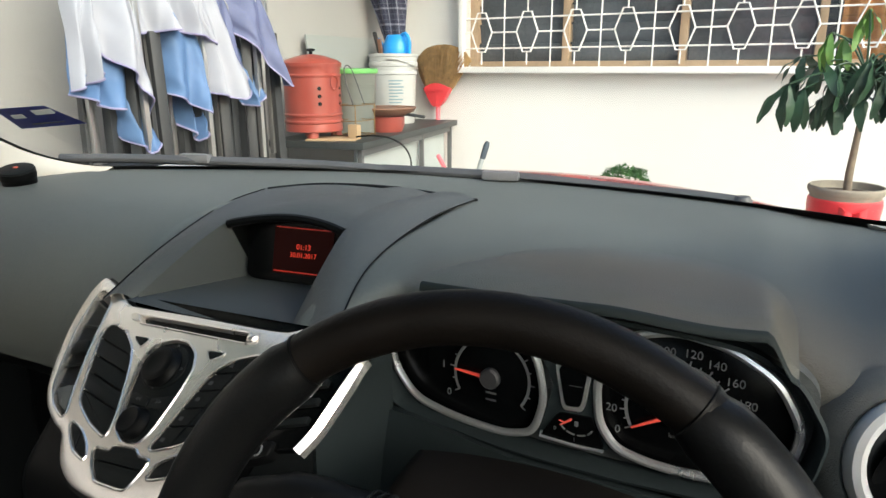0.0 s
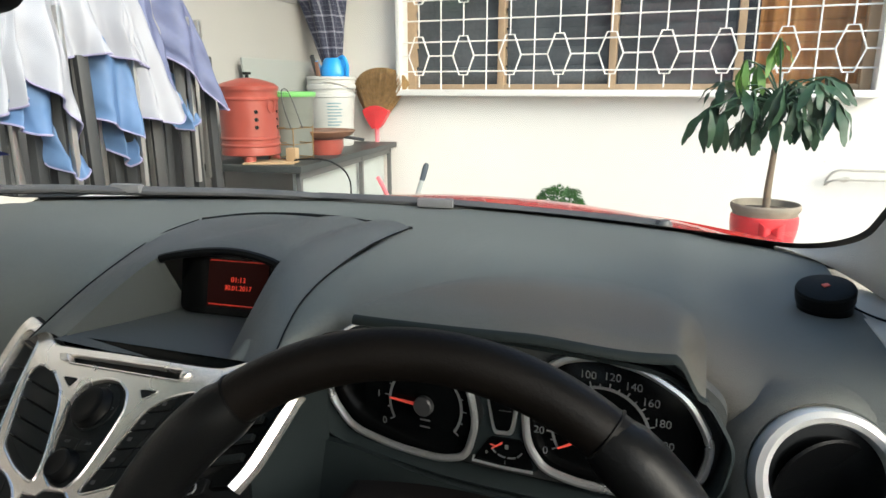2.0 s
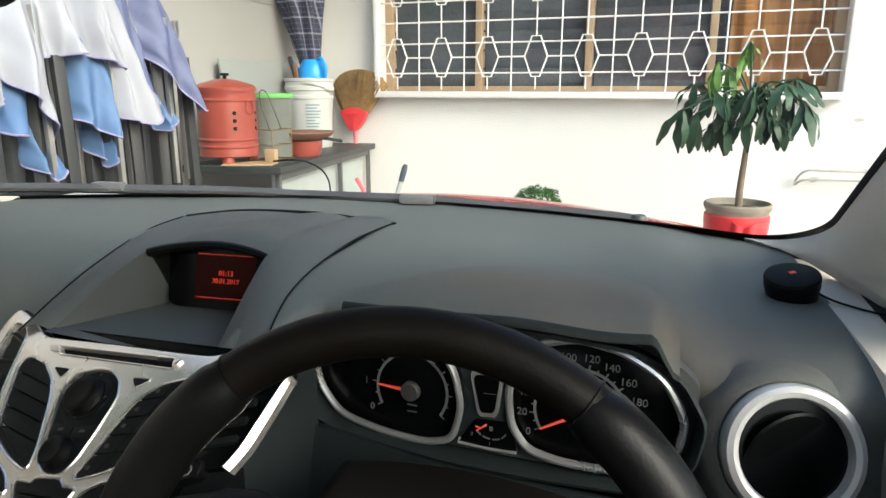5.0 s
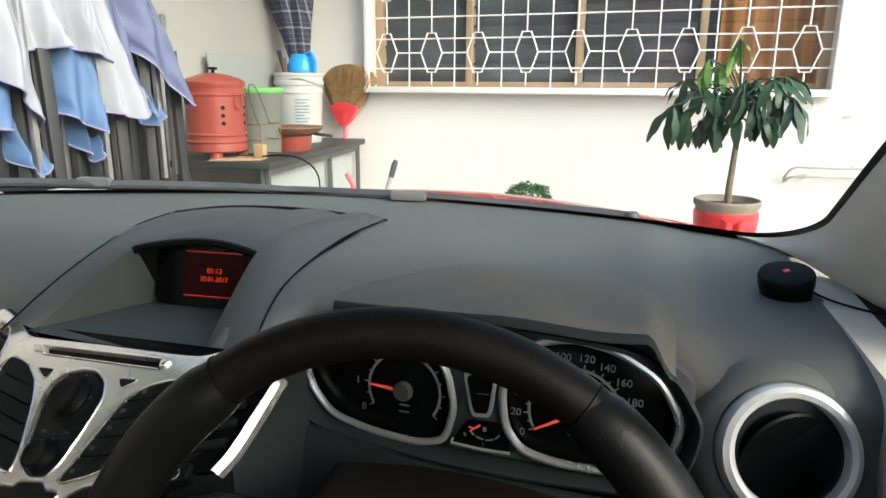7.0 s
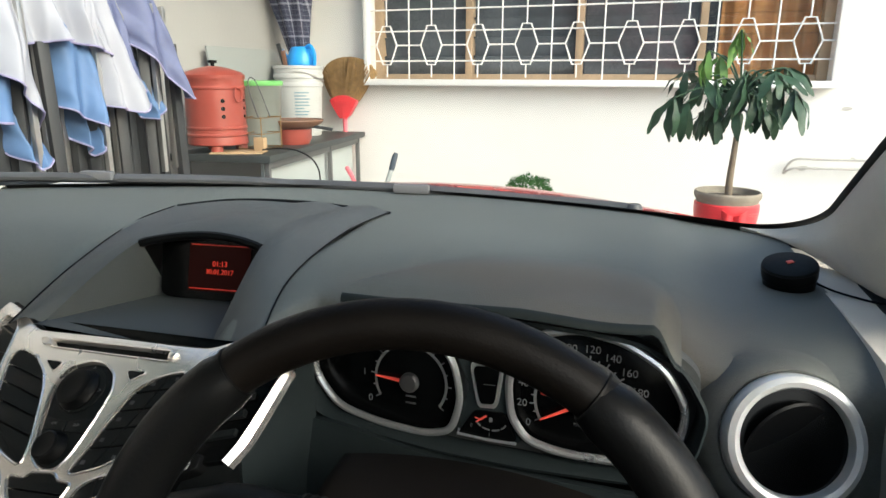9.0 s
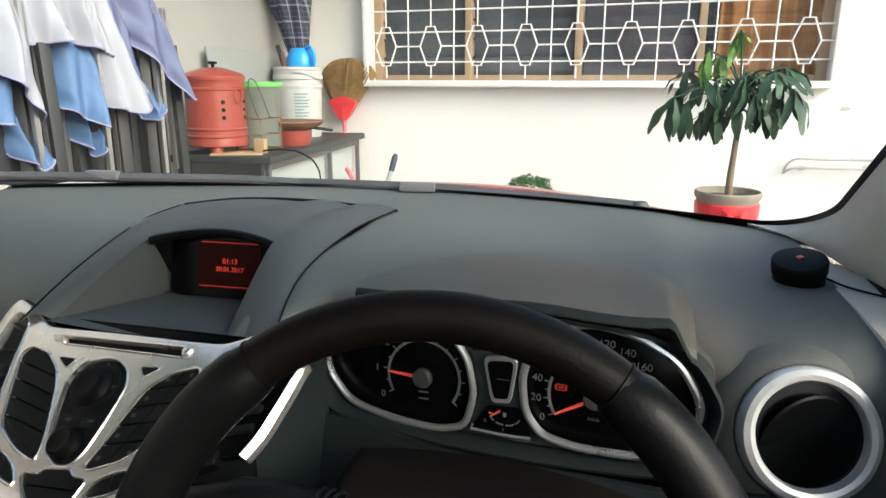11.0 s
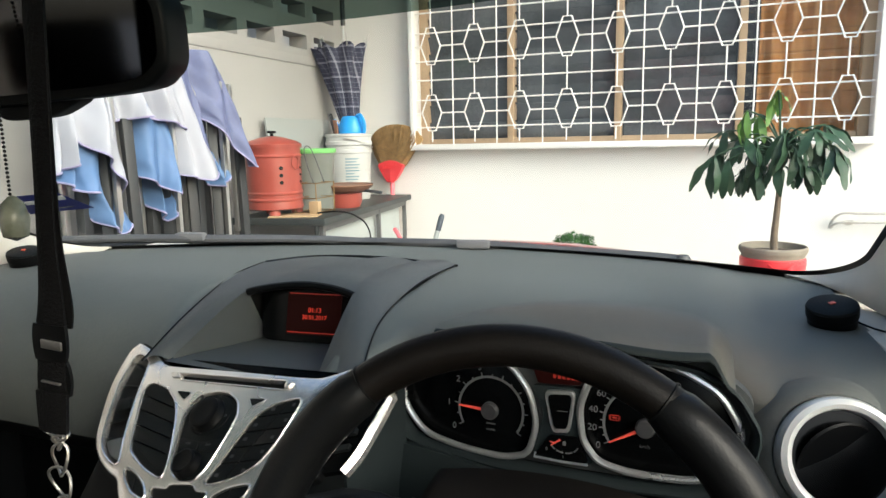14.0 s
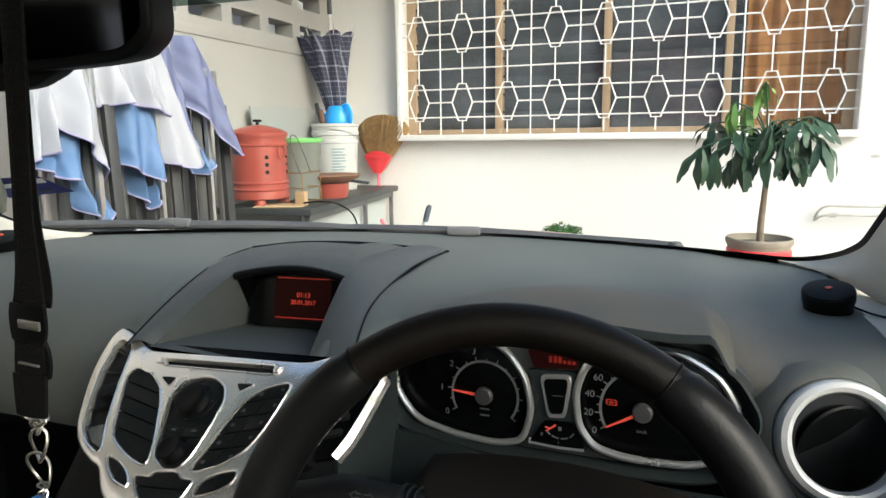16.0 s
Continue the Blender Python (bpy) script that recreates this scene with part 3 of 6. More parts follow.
for y in (-0.08, 0.08):
    for x in (-0.06, 0.06):
        part("upright", tube([(x, y, 0), (x, y, 0.15)], 0.0026, 6), M_BRASS, rack)
for z in (0.01, 0.075, 0.145):
    part("hoop", tube([(-0.06, -0.08, z), (0.06, -0.08, z), (0.06, 0.08, z), (-0.06, 0.08, z)], 0.0022, 6, closed=True), M_BRASS, rack)
part("tall_loop", tube(curve([(0.03, -0.05, 0.145), (-0.01, -0.04, 0.24), (-0.03, -0.02, 0.31), (-0.005, 0.0, 0.30), (0.045, 0.02, 0.145)], 20), 0.0025, 6), M_POLE, rack, "dark bent wire loop")
bowl = thing("clay_pan", (-1.70, 2.93, TZ - 0.010), "brown clay pan stacked on a red pot", "pan")
part("red_pot", lathe([(0.0, 0.0), (0.075, 0.0), (0.088, 0.03), (0.090, 0.075), (0.0, 0.075)], 28), M_DRUM, bowl, "small red pot")
part("pan", lathe([(0.0, 0.078), (0.10, 0.080), (0.135, 0.098), (0.150, 0.115), (0.148, 0.120), (0.125, 0.108), (0.0, 0.125)], 32), M_CLAY, bowl, "brown clay pan")
part("handle", box((0.14, 0.02, 0.082), (0.12, 0.03, 0.014), 0.004, pose(0, 0, 0, 0, 8, 15)), M_POLE, bowl, "dark pan handle")
solid("wood_block", box((0, 0, 0.032), (0.05, 0.03, 0.064), 0.003), M_CARD, (-1.635, 2.54, TZ - 0.010), "small pale wooden block on the table edge", "block")
solid("cardboard_piece", box((0, 0, 0.003), (0.22, 0.16, 0.006), 0.001, pose(0, 0, 0, 0, 0, 25)), M_CARD, (-1.72, 2.50, TZ - 0.010), "flat piece of brown cardboard under the drum", "cardboard")
solid("cable", tube(curve([(-1.60, 2.50, TZ + 0.005), (-1.52, 2.52, TZ + 0.012), (-1.47, 2.60, TZ - 0.01), (-1.45, 2.70, TZ - 0.08), (-1.47, 2.76, TZ - 0.22), (-1.50, 2.78, GZ + 0.02)], 30), 0.004, 6), M_BLACK, (0, 0, 0), "black cable hanging over the table edge", "cable")

# ---- white bucket with tools and a blue watering can ----
bucket = thing("paint_bucket", (-1.945, 3.42, TZ - 0.010), "white plastic bucket with ribbed rim and faded label", "bucket")
part("bucket_body", lathe([(0.0, 0.0), (0.115, 0.0), (0.118, 0.008), (0.130, 0.27), (0.136, 0.272), (0.136, 0.29), (0.131, 0.292), (0.132, 0.315), (0.139, 0.318), (0.139, 0.338), (0.134, 0.342), (0.134, 0.365), (0.140, 0.368), (0.140, 0.382), (0.132, 0.384), (0.124, 0.378), (0.118, 0.02), (0.0, 0.02)], 36), M_BUCKET, bucket)
M_TXT = mat("faded_green_print", (0.17, 0.27, 0.31), 0.6)
for k in range(9):
    z = 0.235 - 0.017 * k
    w = (0.62, 0.5, 0.66, 0.6, 0.64, 0.4, 0.62, 0.55, 0.3)[k]
    rr = 0.1205 + 0.0385 * z
    bm = sheet(lambda u, v: (rr * math.cos(-1.25 + w * u), rr * math.sin(-1.25 + w * u), z + 0.007 * v), 8, 1, 0.0006)
    part("print_bar", bm, M_TXT, bucket, smooth=False)
part("bail", tube([(0.141 * math.cos(a), 0.141 * math.sin(a), 0.352 - 0.05 * math.sin(a * 1.0 + 1.2) ** 2) for a in [-1.3 + 0.1 * k for k in range(24)]], 0.003, 6), M_BRIGHT, bucket, "wire handle")
for k, (x, y, l, t) in enumerate(((-0.07, -0.05, 0.14, -16), (-0.04, -0.07, 0.10, -8), (-0.085, 0.0, 0.11, -20), (0.0, -0.03, 0.06, 4))):
    solid("tool_handle", box((0, 0, l / 2), (0.022, 0.016, l), 0.005, pose(0, 0, 0, 0, t, 0)), (M_POLE, M_CLAY, M_POLE, M_CARD)[k], (-1.945 + x, 3.42 + y, TZ + 0.355), "dark worn tool handle standing in the bucket", "tool", "tools in the bucket")
can = thing("watering_can", (-1.92, 3.42, TZ + 0.38), "bright blue plastic watering can in the bucket", "can")
part("can_body", lathe([(0.0, -0.05), (0.07, -0.05), (0.082, -0.03), (0.080, 0.03), (0.058, 0.085), (0.05, 0.095), (0.045, 0.09), (0.0, 0.05)], 24), M_BLUE, can)
part("can_handle", tube(curve([(0.035, -0.02, 0.085), (0.075, -0.03, 0.10), (0.102, -0.035, 0.055), (0.095, -0.03, -0.01), (0.075, -0.02, -0.03)], 20), 0.010, 8), M_BLUE, can, "looped blue handle")
part("spout", tube([(-0.05, -0.02, 0.0), (-0.085, -0.03, 0.05), (-0.10, -0.03, 0.075)], [0.016, 0.013, 0.012], 10), M_BLUE, can, "short blue spout")

# ---- folded plaid umbrella hung in the corner ----
umb = thing("folded_umbrella", (-1.985, 3.48, 1.355), "folded navy plaid umbrella hanging in the corner", "umbrella")
m = bpy.data.materials.new("navy_plaid")
m.use_nodes = True
nt = m.node_tree
bs = nt.nodes["Principled BSDF"]
bs.inputs["Roughness"].default_value = 0.75
co = nt.nodes.new("ShaderNodeTexCoord")
sp = nt.nodes.new("ShaderNodeSeparateXYZ")
nt.links.new(co.outputs["UV"], sp.inputs[0])
prev = None
for k, (axis, freq, width) in enumerate(((0, 9.0, 0.13), (1, 9.0, 0.12), (0, 27.0, 0.16), (1, 27.0, 0.16))):
    mu = nt.nodes.new("ShaderNodeMath"); mu.operation = "MULTIPLY"; mu.inputs[1].default_value = freq
    fr = nt.nodes.new("ShaderNodeMath"); fr.operation = "FRACT"
    lt = nt.nodes.new("ShaderNodeMath"); lt.operation = "LESS_THAN"; lt.inputs[1].default_value = width * (1.0 if k < 2 else 0.7)
    nt.links.new(sp.outputs[axis], mu.inputs[0]); nt.links.new(mu.outputs[0], fr.inputs[0]); nt.links.new(fr.outputs[0], lt.inputs[0])
    sc = nt.nodes.new("ShaderNodeMath"); sc.operation = "MULTIPLY_ADD"; sc.inputs[1].default_value = 0.5 if k < 2 else 0.25
    nt.links.new(lt.outputs[0], sc.inputs[0])
    if prev is None:
        sc.inputs[2].default_value = 0.0
    else:
        nt.links.new(prev.outputs[0], sc.inputs[2])
    prev = sc
mx = nt.nodes.new("ShaderNodeMix"); mx.data_type = "RGBA"
mx.inputs[6].default_value = (0.022, 0.024, 0.050, 1)
mx.inputs[7].default_value = (0.26, 0.26, 0.31, 1)
nt.links.new(prev.outputs[0], mx.inputs[0]); nt.links.new(mx.outputs[2], bs.inputs["Base Color"])
M_PLAID = m


def furled(u, v):
    th = 2 * math.pi * u
    r = (0.165 - 0.115 * v ** 0.8) * (1 + (0.10 + 0.14 * (1 - v)) * math.sin(7 * th + 2 * v) * 0.8)
    return (r * math.cos(th) * 0.95 - 0.045 + 0.075 * v, r * math.sin(th) * 0.7, 0.44 - 0.50 * v + 0.018 * math.sin(7 * th + 1.0) * (1 - v) ** 3)


bm = sheet(furled, 70, 24)
uv = bm.loops.layers.uv.new("UVMap")
for f in bm.faces:
    for l in f.loops:
        x, y, z = l.vert.co
        l[uv].uv = (math.atan2(y, x) / (2 * math.pi) + 0.5 + 0.3 * z, z * 1.3)
cloth = part("umbrella_cloth", bm, M_PLAID, umb, angle=70)
part("shaft", tube([(0.0, 0, 0.0), (0.0, 0.0, 0.62)], 0.006, 8), M_BRIGHT, umb, "bright steel shaft")
part("umbrella_handle", tube(curve([(0.0, 0, 0.56), (0.0, 0, 0.60), (0.0, 0, 0.66), (0.0, 0, 0.72)], 8), 0.014, 10), M_POLE, umb, "dark grey handle")
for k in range(6):
    a = 2 * math.pi * k / 6
    part("rib_tip", tube([(0.14 * math.cos(a), 0.10 * math.sin(a), 0.43), (0.165 * math.cos(a), 0.12 * math.sin(a), 0.495)], 0.003, 5), M_BRIGHT, umb)

# ---- upturned broom behind the table ----
broom = thing("broom", (-1.815, YW - 0.055, GZ), "upturned straw broom with red collar against the wall", "broom")
def fan(u, v):
    a = (u - 0.5) * 1.16
    r = 0.10 + v * (0.285 * (1 - 0.16 * abs(2 * u - 1) ** 3) + 0.005 * noise.noise(Vector((u * 40, 0, 0))))
    x = r * math.sin(a) * (1 - 0.10 * v * v) * 1.08 + 0.03 * v * v
    return (x, -0.012 - 0.012 * math.cos(math.pi * (u - 0.5)) + 0.0008 * noise.noise(Vector((u * 90, v * 2, 0))), 0.815 + r * math.cos(a) * 0.98)


bm = sheet(fan, 120, 10, 0.024)
bristles = part("bristles", bm, M_BRISTLE, broom)
for k in range(150):
    a = (rnd.random() - 0.5) * 1.08
    r1 = (0.345 + rnd.random() * 0.034) * (1 - 0.14 * abs(a / 0.55) ** 3)
    y = -0.030 - 0.012 * rnd.random()
    part("straw", tube([(0.12 * math.sin(a), y, 0.815 + 0.12 * math.cos(a)), (r1 * math.sin(a) * 0.97 + 0.03, y - 0.004, 0.815 + r1 * math.cos(a))], 0.0014, 4), M_BRISTLE, bristles)
part("collar", sheet(lambda u, v: (math.sin((u - 0.5) * 1.25) * (0.032 + 0.120 * v ** 0.8), -0.048 + 0.01 * abs(u - 0.5), 0.80 + (0.035 + 0.135 * v) * math.cos((u - 0.5) * 1.25)), 24, 8, 0.05), M_REDPL, broom, "red plastic collar")
for k in range(7):
    part("collar_rib", box((-0.045 + 0.015 * k, -0.052, 0.93), (0.005, 0.004, 0.022), 0.001), M_REDPL, broom)
part("broom_stick", tube([(0, -0.02, 0.84), (0.0, -0.02, 0.70), (0.01, -0.03, 0.0)], [0.016, 0.012, 0.012], 10), M_PINK, broom, "red-pink broom stick")
solid("pink_stick", tube([(-1.60, 3.30, 0.742), (-1.55, 3.26, 0.70), (-1.10, 2.95, GZ + 0.01)], 0.012, 8), M_PINK, (0, 0, 0), "pink plastic stick leaning at the table", "stick")
mop = thing("mop_handle", (-1.263, 3.196, 0.846), "white mop handle with a dark grip leaning near the wall", "mop")
part("stick", tube([(-0.022, -0.015, -0.085), (-0.20, -0.10, GZ - 0.846)], 0.013, 10), M_PANEL, mop)
part("grip", tube([(0, 0, 0), (-0.006, -0.004, -0.02), (-0.022, -0.015, -0.088)], [0.010, 0.016, 0.015], 10), mat("dark_blue_grip", (0.05, 0.065, 0.085), 0.5), mop, "dark blue-grey grip")
solid("glass_sheet", box((0, 0, 0.23), (0.012, 0.62, 0.46), 0.002, pose(0, 0, 0, 0, -6, 0)), M_BOARD, (-2.085, 3.15, TZ), "grey-green glass sheet leaning on the side wall", "sheet")

# ---- money tree in its pot on a plinth ----
PX, PY, PZ = 0.305, 2.86, 0.785
solid("plinth", box((0, 0, (PZ - 0.20 - GZ) / 2), (0.26, 0.26, PZ - 0.20 - GZ), 0.01), M_CONC, (PX, PY, GZ), "grey concrete plinth under the plant", "plinth")
pot = thing("plant_pot", (PX, PY, PZ - 0.197), "grey stone pot with thick rim and red ribbon", "pot")
part("pot_body", lathe([(0.0, 0.0), (0.088, 0.0), (0.10, 0.02), (0.118, 0.12), (0.117, 0.165), (0.122, 0.172), (0.127, 0.182), (0.127, 0.195), (0.122, 0.201), (0.118, 0.198), (0.112, 0.175), (0.0, 0.170)], 40), M_POT, pot)
part("soil", lathe([(0.0, 0.178), (0.06, 0.180), (0.111, 0.174)], 24), M_SOIL, pot, "dark soil")
part("ribbon", lathe([(0.100, 0.040), (0.1095, 0.05), (0.1200, 0.09), (0.1235, 0.130), (0.1225, 0.152), (0.1165, 0.158)], 40), M_REDPL, pot, "red cloth ribbon")
for s in (-1, 1):
    part("bow", sheet(lambda u, v: (0.02 + s * 0.045 * u, -0.122 - 0.016 * math.sin(math.pi * u), 0.112 + (v - 0.5) * (0.012 + 0.05 * u)), 10, 4, 0.003), M_REDPL, pot, "red bow")
tree = thing("potted_tree", (PX + 0.004, PY, PZ - 0.025), "young money tree with drooping dark green leaves", "plant")
TOP = 0.43
trunk = part("trunk", tube(curve([(0, 0, 0), (-0.002, 0, 0.07), (0.002, 0, 0.16), (0.006, 0.0, 0.26), (0.004, 0.0, 0.36), (0.0, 0, TOP)], 20), [0.0155 - 0.00042 * k for k in range(21)], 10), M_BARK, tree)


def leaf_mesh(length, width, droop, bm, m):
    """One lance-shaped leaf with a folded midrib, bending down."""
    n = 9
    rows = []
    for i in range(n + 1):
        t = i / n
        w = width * (math.sin(math.pi * min(1.0, t * 0.93 + 0.03)) ** 0.85) * (0.65 + 0.5 * t if t < 0.7 else 1.0)
        ang = droop * t
        x = length * (math.sin(ang) / droop if droop else t)
        z = -length * (1 - math.cos(ang)) / droop if droop else 0
        e = 0.15 * w
        rows.append([m @ Vector((x, s * w, z + (e if s else 0.0) + 0.004 * math.sin(t * 14 + s))) for s in (-1, 0, 1)])
    vs = [[bm.verts.new(p) for p in r] for r in rows]
    for a, b in zip(vs, vs[1:]):
        for k in range(2):
            bm.faces.new((a[k], a[k + 1], b[k + 1], b[k]))


def cluster_of_leaves(at, heading, pitch, count, length, material, tag):
    """A palm of leaves at the end of a leaf stalk."""
    end = Vector(at)
    for k in range(count):
        a = heading + (k - (count - 1) / 2) * radians(230 / count) + rnd.uniform(-0.18, 0.18)
        L = length * rnd.uniform(0.75, 1.1)
        m = Matrix.Translation(end) @ Matrix.Rotation(a, 4, "Z") @ Matrix.Rotation(radians(pitch + rnd.uniform(-14, 14)), 4, "Y") @ Matrix.Rotation(rnd.uniform(-0.5, 0.5), 4, "X")
        bm = bmesh.new()
        leaf_mesh(L, L * rnd.uniform(0.115, 0.15), rnd.uniform(0.5, 1.1), bm, m)
        part(tag, bm, material, tree, angle=80)


def stalk_to(p0, p1, r=0.0035):
    mid = (Vector(p0) + Vector(p1)) / 2 + Vector((0, 0, 0.035))
    part("leaf_stalk", tube(curve([p0, mid, p1], 8), r, 6), M_BARK if r > 0.005 else M_LEAF, tree)


tip = Vector((0.0, 0, TOP))
heads = []
for dx, dz in ((-0.23, 0.0), (-0.20, -0.06), (0.20, 0.06), (-0.09, 0.03), (-0.06, -0.05), (0.02, 0.03), (0.08, -0.02), (0.14, 0.05), (0.19, 0.01), (0.11, -0.07), (-0.21, 0.05), (0.0, -0.06), (-0.12, -0.09), (0.17, -0.05), (0.05, 0.06), (-0.14, 0.05), (0.09, 0.07), (-0.03, 0.02), (0.22, -0.01), (-0.26, -0.03)):
    dy = rnd.uniform(-0.13, 0.13)
    p = tip + Vector((dx * 0.86 - 0.015, dy, dz + rnd.uniform(-0.015, 0.015)))
    stalk_to(tip + Vector((0, 0, rnd.uniform(-0.06, 0.0))), p)
    cluster_of_leaves(p, math.atan2(dy, dx), rnd.uniform(18, 50) if dz > 0.035 else rnd.uniform(34, 70), 5, rnd.uniform(0.145, 0.19), M_LEAF, "leaf")
for (dx, dy, dz, h) in ((-0.125, -0.03, 0.135, 3.0), (-0.02, -0.02, 0.21, 2.0), (-0.08, 0.02, 0.12, 4.4)):
    p = tip + Vector((dx, dy, dz))
    stalk_to(tip, p, 0.0040)
    cluster_of_leaves(p, h, 52, 5, 0.14, M_LEAFNEW, "young_leaf")

# ---- clipped bush in a pot ----
bush = thing("potted_bush", (-0.455, 2.63, GZ), "small clipped green bush in a clay pot", "bush")
part("pot", lathe([(0.0, 0.0), (0.10, 0.0), (0.14, 0.30), (0.15, 0.31), (0.15, 0.34), (0.13, 0.34), (0.125, 0.30), (0.0, 0.30)], 28), M_CLAY, bush, "brown clay pot")
part("trunk", tube([(0, 0, 0.30), (0, 0, 0.62)], 0.012, 8), M_BARK, bush)
bm = bmesh.new()
for k in range(2600):
    v = Vector((rnd.gauss(0, 1), rnd.gauss(0, 1), rnd.gauss(0, 1))).normalized()
    rr = 0.100 * (0.72 + 0.36 * rnd.random() ** 0.5) * (1 + 0.12 * noise.noise(v * 3))
    c = v * rr + Vector((0, 0, 0.588))
    q = Vector((rnd.gauss(0, 1), rnd.gauss(0, 1), rnd.gauss(0, 1))).normalized()
    w = v.cross(q).normalized() * 0.0065
    l = (v + 0.8 * q).normalized() * 0.017
    bm.faces.new([bm.verts.new(p) for p in (c - w, c + l * 0.4 + w * 0.2, c + l, c + w)])
part("crown", bm, M_BUSH, bush, smooth=False)

# ---- conduit bracket and peeled patches on the house wall ----
br = thing("wall_bracket", (0.80, YW - 0.02, 0.785), "white pipe bracket fixed on the wall, shading put in as grey", "bracket")
for dz in (0.0, 0.045):
    # White pipes; their shading is put in as the flakes' grey colour.
    part("pipe", tube(curve([(-0.16, 0.0, -0.03 + dz * 0.3), (-0.12, -0.03, dz), (0.0, -0.035, dz + 0.005), (0.5, -0.035, dz + 0.012)], 16), 0.0062, 8), M_PEEL_PIPESHADE, br)
for k in range(14):
    x, z = rnd.uniform(0.62, 1.35), rnd.uniform(0.70, 1.15)
    s = rnd.uniform(0.008, 0.03)
    poly = [(x + s * rnd.uniform(0.5, 1.2) * math.cos(a), z + 0.5 * s * rnd.uniform(0.5, 1.2) * math.sin(a)) for a in [2 * math.pi * j / 7 for j in range(7)]]
    pl = Plane((0, YW, 0), (1, 0, 0), (0, 0, 1))
    tagged(part("trim", prism(pl, poly, 0.0005, 0.004), M_PEEL_PIPESHADE, smooth=False), "flake of peeled paint on the wall", "paint flake", kind="structure")


# ================= the car =================
car = thing("car", CAR_AT, "small red hatchback with dark grey dashboard, seen from its driver's seat", "car")
XC = -0.39


def base_y(x):
    """Where the glass meets the cowl."""
    d = x + 0.37
    return 0.975 - 0.46 * d * d + 0.05 * d


def glass_at(x, s):
    """The windscreen: s metres up the slope from its foot."""
    lean = radians(28.5)
    return Vector((x, base_y(x) - s * math.cos(lean), 1.045 + s * math.sin(lean) + 0.02 * math.sin(min(s, 0.7) * 4.2)))


# profiles from the glass backwards and down: (y, z)
PASS = [(0.03, 1.035), (-0.01, 1.046), (0.70, 1.044), (0.60, 1.038), (0.53, 1.012), (0.485, 0.96), (0.475, 0.90), (0.495, 0.845), (0.56, 0.80)]
MIDD = [(0.03, 1.035), (-0.01, 1.046), (0.78, 1.040), (0.62, 0.990), (0.47, 0.972), (0.42, 0.945), (0.36, 0.895), (0.33, 0.84), (0.36, 0.70)]
BRDG = [(0.03, 1.035), (-0.01, 1.046), (0.70, 1.045), (0.60, 1.043), (0.51, 1.034), (0.44, 1.014), (0.41, 0.985), (0.415, 0.93), (0.44, 0.70)]
DRV2 = [(0.03, 1.035), (-0.01, 1.046), (0.70, 1.045), (0.60, 1.043), (0.525, 1.034), (0.508, 1.017), (0.515, 0.995), (0.530, 0.95), (0.54, 0.70)]
DRIV = [(0.03, 1.035), (-0.01, 1.046), (0.70, 1.046), (0.60, 1.045), (0.54, 1.038), (0.528, 1.015), (0.530, 0.99), (0.530, 0.93), (0.53, 0.70)]
VENT = [(0.03, 1.030), (-0.01, 1.042), (0.72, 1.026), (0.62, 1.022), (0.545, 1.018), (0.505, 1.005), (0.497, 0.965), (0.485, 0.92), (0.47, 0.75)]


def dash_profile(x):
    def mixed(a, b, t):
        t = smooth01(t)
        return [(p[0] + (q[0] - p[0]) * t, p[1] + (q[1] - p[1]) * t) for p, q in zip(a, b)]
    if x < -0.40:
        pr = mixed(PASS, MIDD, (x + 0.575) / 0.06)
    elif x < -0.255:
        pr = mixed(MIDD, BRDG, (x + 0.312) / 0.03)
    elif x < -0.2:
        pr = mixed(BRDG, DRV2, (x + 0.25) / 0.02)
    elif x < -0.1:
        pr = mixed(DRV2, DRIV, (x + 0.185) / 0.02)
    else:
        pr = mixed(DRIV, VENT, (x - 0.035) / 0.085)
    by = base_y(x)
    return [(by + y if k < 2 else y, z) for k, (y, z) in enumerate(pr)]


DX0, DX1 = -1.02, 0.215


def dash_point(u, v):
    x = DX0 + (DX1 - DX0) * u
    pr = curve([(y, z, 0) for y, z in dash_profile(x)], 64)
    f = v * (len(pr) - 1)
    i = min(int(f), len(pr) - 2)
    q = pr[i].lerp(pr[i + 1], f - i)
    x -= 0.042 * smooth01((q.x - 0.58) / 0.42) * smooth01((u - 0.85) / 0.15)
    return (x, q.x, q.y)


def dash_half(low):
    bm = sheet(dash_point, 190, 64)
    drop = []
    for f in bm.faces:
        c = f.calc_center_median()
        if (c.z < (0.862 if c.x < -0.55 else 0.922)) != low:
            drop.append(f)
    bmesh.ops.delete(bm, geom=drop, context="FACES")
    return bm


dash = cpart("dashboard", dash_half(False), M_DASH, car, "dark blue-grey grained plastic dashboard top", angle=60)
# Shade on the down-turned lower face is put in as a black material.
cpart("lower_front_shade", dash_half(True), M_BLACK, car, "lower face of the dashboard, its shade put in as black", angle=60)

# ---- centre pod with the sunken display ----
# corner lines of the pod: left and right outline, and the recess in its middle
POD_L = [(-0.503, 0.425), (-0.527, 0.52), (-0.575, 0.66), (-0.582, 0.745)]
POD_R = [(-0.235, 0.412), (-0.268, 0.52), (-0.290, 0.68), (-0.285, 0.80)]
Z_OUTR = [1.008, 1.037, 1.046, 1.0475]
REC_L = [(-0.478, 0.438), (-0.447, 0.535), (-0.44, 0.66), (-0.44, 0.822)]
REC_R = [(-0.300, 0.445), (-0.319, 0.557), (-0.345, 0.66), (-0.36, 0.822)]
Z_OUT = [1.000, 1.026, 1.041, 1.0465]
Z_REC = [1.000, 1.058, 1.060, 1.047]


